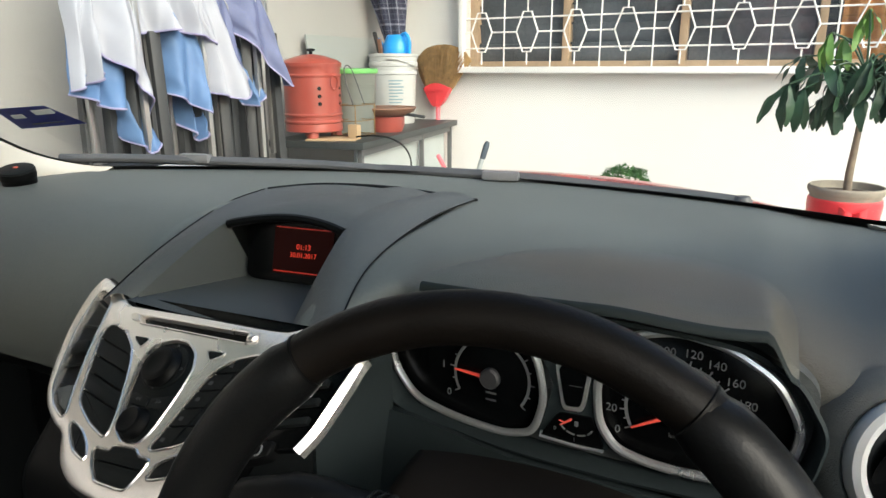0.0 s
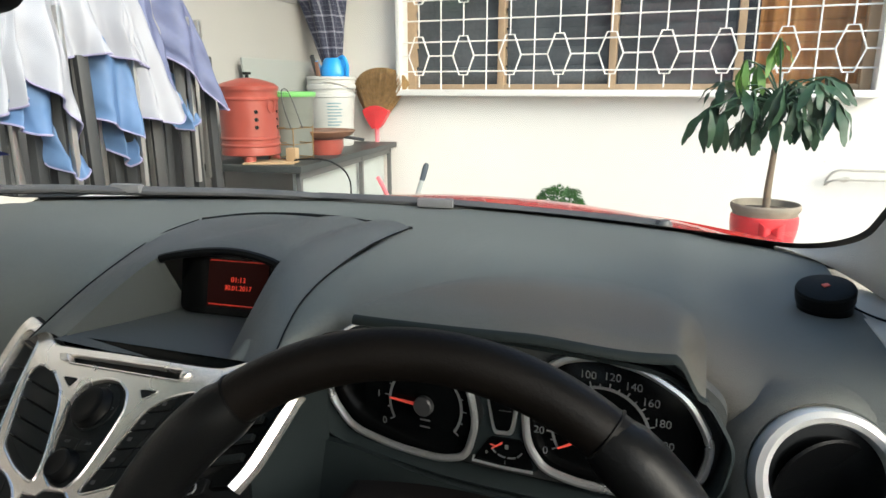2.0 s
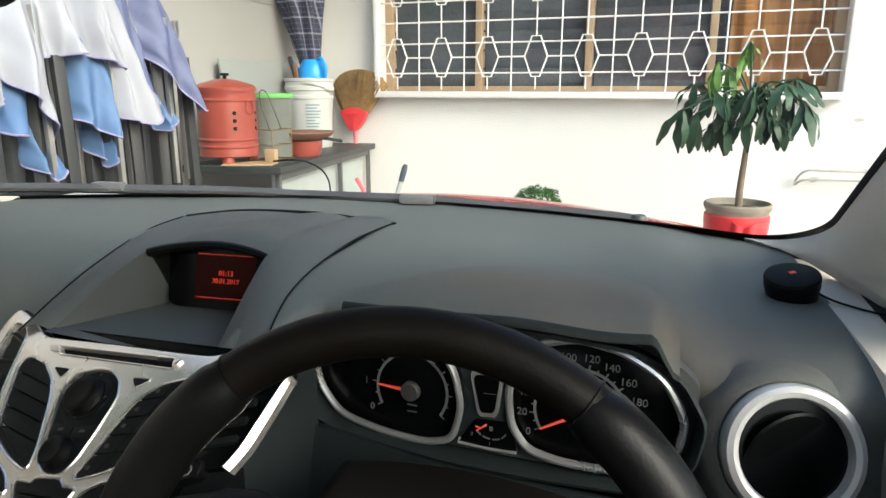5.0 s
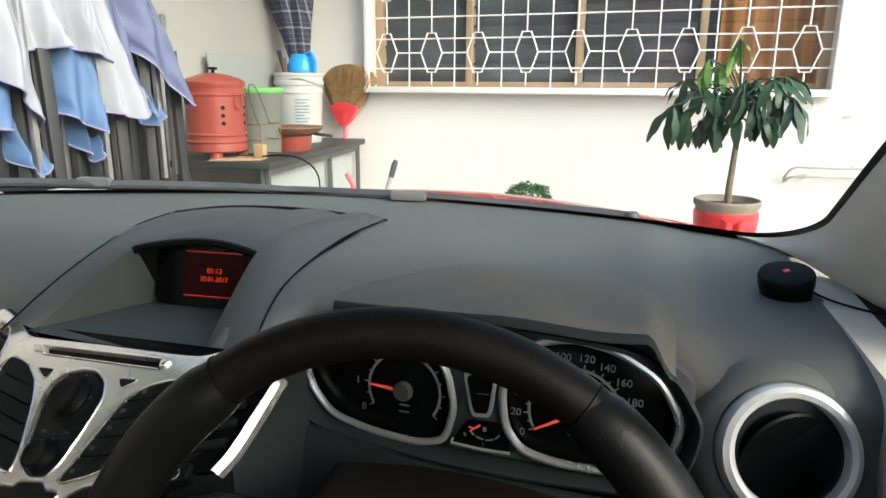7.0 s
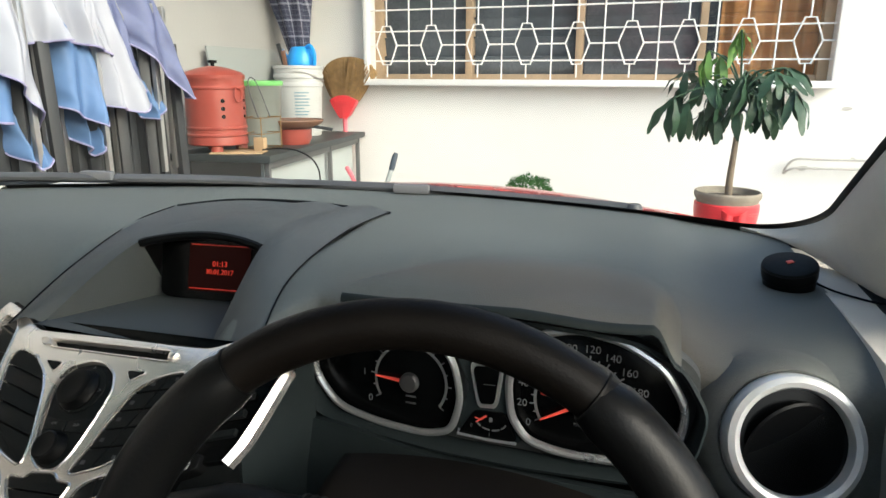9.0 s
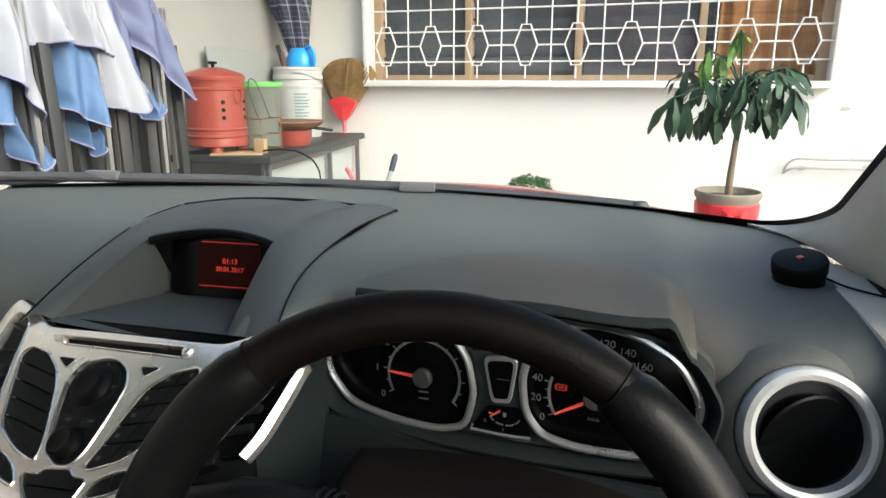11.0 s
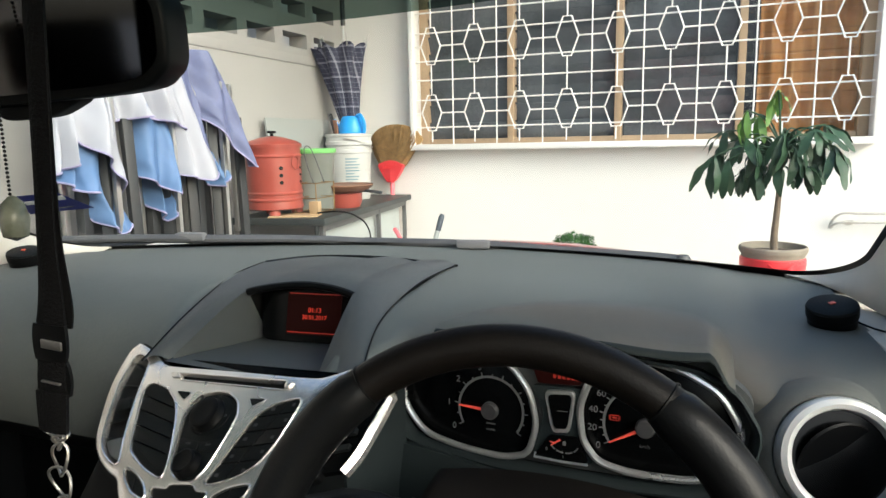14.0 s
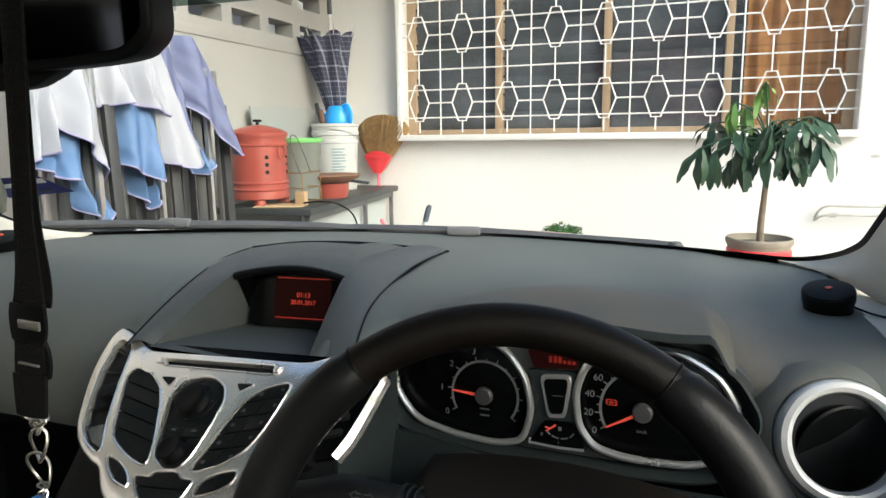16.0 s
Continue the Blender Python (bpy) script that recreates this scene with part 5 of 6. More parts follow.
dl = dial(-0.0727, -0.0056, left_out, "dark rev counter with a red needle at one", 0.0325, 210, 245, 14, [("0", 210), ("1", 177), ("2", 141), ("3", 105)], 177, 0)
dr = dial(0.0700, -0.0007, right_out, "dark speedometer with a red needle at zero", 0.036, 210, 234, 22, [("0", 210), ("20", 188.7), ("40", 167.4), ("60", 146), ("80", 125), ("100", 104), ("120", 82), ("140", 62), ("160", 42), ("180", 21), ("200", 0)], 210, 0)
lettering("unit_text", "km/h", 0.0045, CLU, 0.070, -0.0185, 0.0014, M_ICON, dr, CAR_AT)
for b in (-0.015, -0.021):
    cpart("unit_mark", prism(CLU, [(-0.077, b - 0.005), (-0.068, b - 0.005), (-0.068, b - 0.0035), (-0.077, b - 0.0035)], 0.0008, 0.0012), M_ICON, dl, smooth=False)
warn = cpart("warning_light", tube([CLU.at(0.0435 + x * 0.0034, 0.004 + y * 0.0022, 0.0012) for x, y in ((-1, -1), (1, -1), (1, 1), (-1, 1))], 0.0006, 5, closed=True), M_REDFAINT, dr, "red engine warning light", smooth=False)
for x in (-0.0044, 0.0044):
    cpart("warning_edge", tube([CLU.at(0.0435 + x, 0.002, 0.0012), CLU.at(0.0435 + x, 0.006, 0.0012)], 0.0006, 5), M_REDFAINT, warn)
cpart("warning_core", tube([CLU.at(0.0415, 0.004, 0.0012), CLU.at(0.0455, 0.004, 0.0012)], 0.0008, 5), M_REDFAINT, warn)


def bezel(outline, r, label, s0=0.0):
    pts = [CLU.at(x, y, 0.004) for x, y in outline]
    return cpart("bezel", tube(pts, r, 8, closed=True, flat=1.0), M_BEZEL, cluster, label)


bezel(left_out, 0.0032, "silver ring round the rev counter")
bezel(right_out, 0.0034, "silver ring round the speedometer")
mid_in = rounded([(-0.0165, 0.019), (0.0065, 0.0215), (0.0025, -0.011), (-0.0095, -0.0125)], 4, 0.2)
mid_out = rounded([(-0.0200, 0.0225), (0.0098, 0.0252), (0.0048, -0.0150), (-0.0118, -0.0168)], 4, 0.2)
cpart("middle_panel", prism(CLU, rounded([(-0.032, 0.025), (0.017, 0.027), (0.009, 0.0), (0.026, -0.043), (-0.032, -0.044), (-0.020, 0.0)], 3, 0.1), -0.004, 0.003, 0.001), M_LOWER, cluster, "dark panel between the dials")
frame_mid = cpart("window_frame", prism(CLU, mid_out, 0.002, 0.0062, 0.0012), M_BEZEL, cluster, "silver frame of the indicator window", angle=25)
cpart("middle_window", prism(CLU, mid_in, 0.0060, 0.0066), M_GLOSSBLACK, frame_mid, "small black indicator window")
cpart("gear_mark", prism(CLU, [(-0.007, 0.0045), (0.003, 0.0050), (0.003, 0.0056), (-0.007, 0.0051)], 0.0066, 0.0069), M_ICON, frame_mid, smooth=False)
fuel_rim = rounded([(-0.0145, -0.0195), (0.0115, -0.0180), (0.0225, -0.0415), (-0.0290, -0.0430)], 3, 0.14)
fuel = cpart("fuel_gauge", prism(CLU, fuel_rim, 0.002, 0.0050, 0.0004), M_GLOSSBLACK, cluster, "small fuel gauge")
cpart("bezel", tube([CLU.at(-0.027, -0.0385, 0.005), CLU.at(-0.0285, -0.0425, 0.005), CLU.at(0.0, -0.0435, 0.005), CLU.at(0.0215, -0.0425, 0.005)], 0.0013, 6), M_BEZEL, fuel, "silver edge of the fuel gauge")
for k in range(4):
    a0 = radians(-165 + 40 * k)
    cpart("gauge_scale", tube([CLU.at(0.000 + 0.0125 * math.cos(a0 + 0.09 * j), -0.026 + 0.0085 * math.sin(a0 + 0.09 * j), 0.0054) for j in range(7)], 0.0007, 5), M_MARK, fuel)
for a, b, g in ((-0.0165, -0.033, "0"), (-0.001, -0.0385, "1"), (0.0, -0.0255, "B")):
    if g != "B":
        lettering("numeral", g, 0.0042, CLU, a, b, 0.0056, M_MARK, fuel, CAR_AT)
    else:
        cpart("pump_mark", prism(CLU, [(a - 0.0016, b - 0.0018), (a + 0.0012, b - 0.0018), (a + 0.0012, b + 0.0018), (a - 0.0016, b + 0.0018)], 0.005, 0.0056), M_MARK, fuel, smooth=False)
cpart("needle", tube([CLU.at(-0.004, -0.0225, 0.0060), CLU.at(-0.0125, -0.0290, 0.0060)], [0.0010, 0.0005], 5), M_NEEDLE, fuel)
cpart("low_mark", tube([CLU.at(-0.0135, -0.0255, 0.0056), CLU.at(-0.0080, -0.0265, 0.0056)], 0.0006, 5), M_NEEDLE, fuel)
odo = cpart("odometer", prism(CLU, rounded([(-0.026, 0.0275), (0.013, 0.030), (0.016, 0.046), (-0.032, 0.044)], 3, 0.1), 0.001, 0.003), M_SCREEN, cluster, "dim red odometer strip", smooth=False)
for k, hgt in enumerate((0.006, 0.006, 0.006, 0.003, 0.003, 0.003)):
    cpart("digit_bar", prism(CLU, [(-0.012 + 0.0042 * k, 0.034), (-0.0092 + 0.0042 * k, 0.034), (-0.0092 + 0.0042 * k, 0.034 + hgt), (-0.012 + 0.0042 * k, 0.034 + hgt)], 0.003, 0.0034), M_REDFAINT, odo, smooth=False)
# funnel walls that join the dial rings to the dash
def funnel(u, v):
    outl = rounded([(-0.176, 0.030), (-0.170, -0.012), (-0.148, -0.046), (-0.05, -0.056), (0.03, -0.056), (0.122, -0.050), (0.151, -0.024), (0.1575, 0.012), (0.138, 0.044), (0.104, 0.060), (-0.03, 0.064), (-0.15, 0.050)], 5, 0.3)
    i = int(round(u * len(outl))) % len(outl)
    x, y = outl[i]
    s = 1 + 0.035 * v
    return CLU.at(x * s, y * s, -0.006 + 0.022 * (1 - (1 - v) ** 2))


cpart("cluster_surround", sheet(funnel, 72, 5, 0.003), M_LOWER, car, "dark plastic surround of the dials", angle=60)

# binnacle hood over the dials
def dash_z(x, y):
    """Height of the dash top at a place."""
    pr = [(a, z) for a, z in dash_profile(x)[1:7]]
    for (y0, z0), (y1, z1) in zip(pr, pr[1:]):
        if y1 <= y <= y0:
            return z0 + (z1 - z0) * (y0 - y) / max(1e-6, y0 - y1)
    return pr[3][1]


def hood(u, v):
    x = -0.170 + 0.244 * u
    w = math.sin(math.pi * min(1, max(0, u))) ** 0.5
    yf = 0.437 + 0.030 * u ** 2
    zf = 1.0665 - 0.0075 * smooth01((u - 0.5) / 0.35) - 0.030 * smooth01((u - 0.915) / 0.085)
    yb_ = 0.565 + 0.085 * w
    t = v
    y = yf + (yb_ - yf) * t
    zb = dash_z(x, yb_) + 0.0006
    z = zf + (zb - zf) * smooth01(t) + 0.007 * w * math.sin(math.pi * t)
    z -= 0.004 * (1 - min(1.0, t / 0.10)) ** 2
    if y > 0.53:
        z = max(z, dash_z(x, y) + 0.0008)
    return (x, y, z)


def hood_face(u, v):
    """The rolled front edge: down from the brow, then back towards the dials."""
    x, y, z = hood(u, 0.0)
    h = 0.0105 * (1 - 0.5 * smooth01((u - 0.9) / 0.1))
    a = v * math.pi * 0.85
    return (x, y - 0.004 * math.sin(a) + 0.05 * max(0.0, v - 0.7), z - h * (1 - math.cos(a)) / 1.9)


hood_ob = cpart("binnacle_hood", sheet(hood, 60, 30, 0.003), M_DASH, car, "soft dark hood over the instrument dials, tinted brown", angle=60)
cpart("hood_lip", sheet(hood_face, 60, 8, 0.002), M_LOWER, hood_ob, "dark rolled lip of the hood", angle=60)

# lower driver dash
cpart("lower_dash", sheet(lambda u, v: (-0.222 + 0.43 * u, 0.479 - 0.050 * v - 0.004 * u, 0.915 + 0.016 * (1 - smooth01(u / 0.3)) + 0.018 * smooth01((u - 0.68) / 0.2) - 0.25 * v), 20, 8, 0.01), M_LOWER, car, "dark panel under the dials")
def side_cheek(u, v):
    """Panel between the silver outlet trim and the dials."""
    a = Vector((-0.247, 0.400, 1.004 - 0.15 * v))
    b = Vector((-0.222, 0.474, 0.998 - 0.15 * v))
    return a.lerp(b, u)


cpart("cheek", sheet(side_cheek, 6, 8, 0.004), M_LOWER, car)

# ---- round outlet at the end ----
RING = Plane((0.153, 0.482, 0.973), (0.97, 0.20, 0.0), (-0.05, 0.34, 0.94))
def turned(name, prof, pl, material, parent, label="", a=0, b=0, seg=40):
    bm = lathe(prof, seg)
    bmesh.ops.transform(bm, matrix=pl.matrix(a, b, 0), verts=bm.verts)
    return cpart(name, bm, material, parent, label)


rv = turned("round_outlet", [(0.0365, -0.012), (0.037, 0.002), (0.0385, 0.006), (0.042, 0.0075), (0.046, 0.0055), (0.0478, 0.001), (0.0478, -0.008)], RING, M_RING, car, "round air outlet with a satin silver ring")
turned("outlet_bowl", [(0.0, -0.030), (0.020, -0.028), (0.032, -0.018), (0.0375, -0.002)], RING, M_GLOSSBLACK, rv, "deep black bowl of the outlet")
turned("surround", [(0.0475, -0.008), (0.0500, -0.0055), (0.0545, -0.009), (0.060, -0.018), (0.064, -0.030)], RING, M_DASH, rv)
bm = lathe([(0.0, -0.0015), (0.033, -0.0015), (0.0345, 0.0), (0.033, 0.0015), (0.012, 0.003), (0.0, 0.0032)], 36)
bmesh.ops.transform(bm, matrix=RING.matrix(0.0, -0.002, -0.010) @ pose(0, 0, 0, 0, 0, 32) @ pose(0, 0, 0, 34, 0, 0), verts=bm.verts)
cpart("flap", bm, M_BLACK, rv, "glossy black turning vent flap")
bm = tube([RING.at(0.0335 * math.cos(a), 0.0335 * math.sin(a) - 0.002, -0.006) for a in [radians(-25 + 7 * k) for k in range(13)]], [0.0004 + 0.0022 * math.sin(math.pi * k / 12) for k in range(13)], 6)
cpart("flap_edge", bm, M_ICON, rv, "grey crescent edge of the flap")

# ---- steering wheel ----
WC = Vector((-0.060, 0.268, 0.936))
yaw_w, rake = radians(10), radians(18.5)
wx = Vector((math.cos(yaw_w), math.sin(yaw_w), 0))
fw = Vector((-math.sin(yaw_w), math.cos(yaw_w), 0))
wy = (math.cos(rake) * Vector((0, 0, 1)) + math.sin(rake) * fw).normalized()
WH = Plane(WC, wx, wy)
wheel = cpart("steering_wheel", tube([WH.at(0.1645 * math.cos(2 * math.pi * k / 96), 0.1645 * math.sin(2 * math.pi * k / 96)) for k in range(96)], 0.0140, 16, closed=True), M_LEATHER, car, "black leather steering wheel with ribbed grips")
for a0, a1 in ((-28, 54.5), (125.5, 208)):
    n = 22
    pts = [WH.at(0.1632 * math.cos(radians(a0 + (a1 - a0) * k / n)), 0.1632 * math.sin(radians(a0 + (a1 - a0) * k / n))) for k in range(n + 1)]
    rad = [0.0140 + 0.0032 * smooth01(min(k, n - k) / 1.2) for k in range(n + 1)]
    cpart("grip", tube(pts, rad, 16), M_LEATHER2, wheel, "smooth padded black grip")
    for aa in (a0, a1):
        cpart("seam", tube([WH.at(0.1642 * math.cos(radians(aa)) * (1 + 0.088 * math.cos(t)), 0.1642 * math.sin(radians(aa)) * (1 + 0.088 * math.cos(t)), 0.0143 * math.sin(t)) for t in [2 * math.pi * k / 16 for k in range(16)]], 0.0009, 5, closed=True), M_BLACK, wheel)
bm = lathe([(0.0, 0.0), (0.05, 0.0), (0.072, 0.012), (0.078, 0.03), (0.066, 0.048), (0.03, 0.056), (0.0, 0.057)], 32)
bmesh.ops.transform(bm, matrix=WH.matrix(0, -0.035, -0.055), verts=bm.verts)
cpart("hub_pad", bm, M_BLACK, wheel, "black airbag pad")
for a in (-12, 192, 270):
    e = WH.at(0.155 * math.cos(radians(a)), 0.155 * math.sin(radians(a)), -0.002)
    cpart("spoke", tube(curve([WH.at(0.04 * math.cos(radians(a)), -0.035 + 0.04 * math.sin(radians(a)), -0.03), WH.at(0.1 * math.cos(radians(a)), -0.02 + 0.1 * math.sin(radians(a)), -0.025), e], 8), 0.013, 8), M_BLACK, wheel)

# column shroud and stalk
def shroud(u, v):
    """Flat-domed cover: up its back, then towards the driver."""
    x = -0.170 + 0.235 * u
    e = 0.963 - 1.15 * (x + 0.055) ** 2 - 0.075 * max(0.0, 1 - min(u, 1 - u) / 0.07) ** 2
    if v < 0.2:
        return (x, 0.412 - 0.012 * math.sin(v / 0.2 * math.pi / 2), e - 0.06 * (1 - v / 0.2) ** 1.5)
    t = (v - 0.2) / 0.8
    return (x, 0.400 - 0.085 * t, e - 0.022 * t * t)


column = cpart("column_shroud", sheet(shroud, 28, 20, 0.004), mat("brown_black_plastic", (0.0085, 0.0068, 0.0052), 0.6, var=0.2, bump=0.05, bscale=800, spec=0.1), car, "dark brown-black steering column shroud", angle=70)
stalk = cpart("stalk", tube(curve([(-0.138, 0.335, 0.942), (-0.165, 0.325, 0.948), (-0.200, 0.318, 0.950), (-0.240, 0.312, 0.940)], 12), [0.015] * 5 + [0.017] * 4 + [0.015] * 3 + [0.010], 10), M_BLACK, car, "black indicator stalk with grey arrows")
for k in range(3):
    cpart("stalk_ring", tube([(-0.150 + 0.006 * k, 0.331 + 0.0165 * math.cos(t), 0.944 + 0.0165 * math.sin(t)) for t in [2 * math.pi * j / 16 for j in range(16)]], 0.0012, 5, closed=True), M_DASHDARK, stalk)
STK = Plane((-0.172, 0.3085, 0.961), (0.97, 0.06, -0.05), (0, 0.7, 0.7))
for s in (-1, 1):
    cpart("arrow_mark", tube([STK.at(s * 0.001, 0.0015), STK.at(s * 0.005, 0.0015), STK.at(s * 0.005, 0.003), STK.at(s * 0.009, 0.0), STK.at(s * 0.005, -0.003), STK.at(s * 0.005, -0.0015), STK.at(s * 0.001, -0.0015)], 0.0004, 4), M_KEYMARK, stalk)

# ---- windscreen, its black border, tinted band ----
GX0, GX1 = -1.05, 0.265
def screen_glass(s0, s1):
    return lambda u, v: glass_at(GX0 + (GX1 - GX0) * u, s0 + (s1 - s0) * v)


BAND = 0.580
wind = cpart("windscreen", sheet(screen_glass(-0.03, BAND), 40, 16), M_GLASS, car, "clear curved windscreen")
wind.visible_shadow = False
band = cpart("tinted_band", sheet(screen_glass(BAND, 0.97), 40, 8), M_TINT, wind, "dark green tinted strip along the top")


def edge_curve(side):
    """Inner edge of the black border from the foot up one side: rounded corner."""
    pts = []
    x0 = 0.215 if side > 0 else -1.006
    for k in range(13):
        a = math.pi / 2 * k / 12
        pts.append((x0 - side * 0.075 * (1 - math.sin(a)), 0.018 + 0.080 * (1 - math.cos(a))))
    pts += [(x0 + side * 0.002 * k, 0.098 + 0.13 * k) for k in range(1, 6)]
    return pts


bm = bmesh.new()
inner = edge_curve(-1)[::-1] + [(-0.931 + 1.071 * k / 30, 0.018) for k in range(1, 30)] + edge_curve(1)
outer = []
for x, s in inner:
    side = 1 if x > XC else -1
    xe = GX1 if side > 0 else GX0
    t = smooth01((abs(x - XC) - 0.53) / 0.075)
    outer.append((x + (xe - x) * t, -0.03 + (s + 0.03) * (1 if s > 0.06 else smooth01((s - 0.01) / 0.05))))
va = [bm.verts.new(glass_at(x, s) + Vector((0, -0.002, -0.003))) for x, s in inner]
vb = [bm.verts.new(glass_at(x, s) + Vector((0, -0.002, -0.003))) for x, s in outer]
for i in range(len(va) - 1):
    bm.faces.new((va[i], va[i + 1], vb[i + 1], vb[i]))
cpart("black_border", bm, M_FRIT, wind, "black printed glass border")

# ---- pillar trims, doors, roof: the shell of the cabin ----
def pillar(side):
    edge = edge_curve(side)
    def f(u, v):
        g = u * (len(edge) - 1)
        i = min(int(g), len(edge) - 2)
        x = edge[i][0] + (edge[i + 1][0] - edge[i][0]) * (g - i)
        s = edge[i][1] + (edge[i + 1][1] - edge[i][1]) * (g - i)
        p = glass_at(x, s) + Vector((side * 0.004, -0.004, -0.008))
        q = Vector((0.275 if side > 0 else -1.065, p.y - 0.12 - 0.05 * u, max(1.0, p.z - 0.07)))
        r = p.lerp(q, v)
        r.x += -side * 0.022 * math.sin(math.pi * v) * u ** 0.4
        r.z += 0.012 * math.sin(math.pi * v)
        return r
    return f


for side, nm in ((1, "pillar_trim"), (-1, "pillar_trim")):
    cpart(nm, sheet(pillar(side), 36, 10, 0.006), M_TRIM, car, "grey-beige moulded windscreen pillar trim", angle=60)
for side in (1, -1):
    xd = 0.232 if side > 0 else -1.03
    door = cpart("door_panel", box((xd + side * 0.055, 0.02, 0.68), (0.10, 1.95, 0.70), 0.02), M_DASHDARK, car, "dark door panel")
    foot = [(0.165, 1.00), (0.171, 0.969), (0.186, 0.848), (0.203, 0.727), (0.208, 0.627), (0.213, 0.42), (0.30, 0.42), (0.30, 1.00)]
    cpart("corner_trim", prism(Plane((0, 0, 0), (1, 0, 0), (0, 1, 0)), foot if side > 0 else [(2 * XC - x, y) for x, y in foot][::-1], 0.83, 1.024, 0.004), M_TRIM, car, "pale trim corner by the pillar foot")
    cpart("window_rail", box((xd + side * 0.03, -0.25, 1.53), (0.06, 1.3, 0.05), 0.01), M_LINER, car)
    cpart("door_pillar", box((xd + side * 0.05, -0.55, 1.28), (0.06, 0.12, 0.52), 0.01), M_TRIM, car)
    cpart("rear_pillar", box((xd + side * 0.03, -1.35, 1.28), (0.06, 0.35, 0.52), 0.01), M_TRIM, car)
cpart("roof_lining", sheet(lambda u, v: (-1.05 + 1.32 * u, 0.16 - 1.78 * v, 1.50 + 0.05 * math.sin(math.pi * u) * math.sin(math.pi * min(1, 0.15 + v)) + 0.03 * math.sin(math.pi * v)), 20, 16, 0.02), M_LINER, car, "pale grey cloth roof lining")
for sx in (-1.02, 0.24):
    for sy in (1.45, -1.05):
        bm = lathe([(0.16, -0.085), (0.27, -0.09), (0.29, -0.07), (0.29, 0.07), (0.27, 0.09), (0.16, 0.085)], 28)
        bmesh.ops.transform(bm, matrix=pose(sx, sy, GZ + 0.29, 0, 90, 0), verts=bm.verts)
        tyre = cpart("wheel", bm, M_BLACK, car, "black tyre on a silver rim")
        bm = lathe([(0.0, -0.06), (0.155, -0.06), (0.162, -0.07), (0.162, 0.07), (0.155, 0.06), (0.0, 0.06)], 24)
        bmesh.ops.transform(bm, matrix=pose(sx, sy, GZ + 0.29, 0, 90, 0), verts=bm.verts)
        cpart("rim", bm, M_SILVER, tyre)
cpart("cabin_floor", box((XC, -0.3, 0.35), (1.36, 2.4, 0.04)), M_DASHDARK, car, "dark cabin floor")
cpart("glovebox", box((-0.775, 0.68, 0.58), (0.50, 0.10, 0.46), 0.02), M_BLACK, car, "dark glovebox panel")
cpart("firewall", box((XC, 0.86, 0.66), (1.28, 0.04, 0.62)), M_DASHDARK, car)
cpart("tailgate", box((XC, -1.6, 0.75), (1.36, 0.06, 0.80)), M_DASHDARK, car)
for sx in (-0.06, -0.72):
    cpart("seat_back", box((sx, -0.72, 0.83), (0.44, 0.14, 0.62), 0.05, pose(0, 0, 0, -14, 0, 0)), M_DASHDARK, car, "dark cloth seat back")
    cpart("head_rest", box((sx, -0.82, 1.24), (0.24, 0.09, 0.16), 0.03), M_DASHDARK, car, "dark head rest")

# ---- bonnet and cowl ----
def bonnet(u, v):
    x = -1.06 + 1.36 * u
    c = (x - XC) / 0.66
    y = base_y(x) + 0.05 + v * (1.08 - 0.16 * c * c)
    z = 1.001 - 0.45 * abs(v - 0.28) ** 1.6 - 0.042 * c * c
    z += 0.003 * math.exp(-((abs(c) - 0.62) / 0.10) ** 2) * (1 - v)
    return (x, y, z)


cpart("bonnet", sheet(bonnet, 40, 30, 0.01), M_RED, car, "glossy red bonnet", angle=60)
cpart("bumper", sheet(lambda u, v: (-1.06 + 1.36 * u, base_y(-1.06 + 1.36 * u) + 1.12 - 0.16 * ((-1.06 + 1.36 * u - XC) / 0.66) ** 2 + 0.05 * math.sin(math.pi * v), 0.86 - 0.55 * v), 24, 8, 0.02), M_RED, car, "red front bumper")
cpart("cowl", sheet(lambda u, v: (-1.04 + 1.30 * u, base_y(-1.04 + 1.30 * u) + 0.015 + 0.075 * v, 1.030 - 0.028 * v), 40, 3, 0.004), M_FRIT, car, "black plastic cowl under the wipers")

# ---- wipers ----
def wiper(pts, clip, label):
    w = cpart("wiper", tube(curve(pts, 20), 0.0075, 8, flat=0.8), M_WIPER, car, label)
    low = [Vector(p) + Vector((0, 0.002, -0.006)) for p in curve(pts, 20)]
    cpart("blade_rubber", tube(low, 0.003, 6), M_FRIT, w)
    c = Vector(clip)
    cpart("clip", box(c, (0.055, 0.016, 0.014), 0.004, pose(0, 0, 0, 0, 0, 10)), mat("grey_clip", (0.16, 0.16, 0.165), 0.5), w, "grey wiper joint")
    return w


wiper([(-1.0, 0.735, 1.068), (-0.90, 0.79, 1.067), (-0.797, 0.827, 1.065), (-0.62, 0.915, 1.058), (-0.50, 0.96, 1.05)], (-0.797, 0.829, 1.068), "black wiper lying along the glass")
wiper([(-0.52, 0.955, 1.052), (-0.312, 0.965, 1.053), (-0.15, 0.985, 1.045), (-0.03, 0.982, 1.042), (0.024, 0.978, 1.039)], (-0.312, 0.950, 1.055), "black wiper lying along the glass")
cpart("wiper_pivot", lathe([(0.012, -0.01), (0.012, 0.004), (0.008, 0.010), (0.0, 0.011)], 16), M_WIPER, car).location = Vector((0.017, 0.976, 1.037))

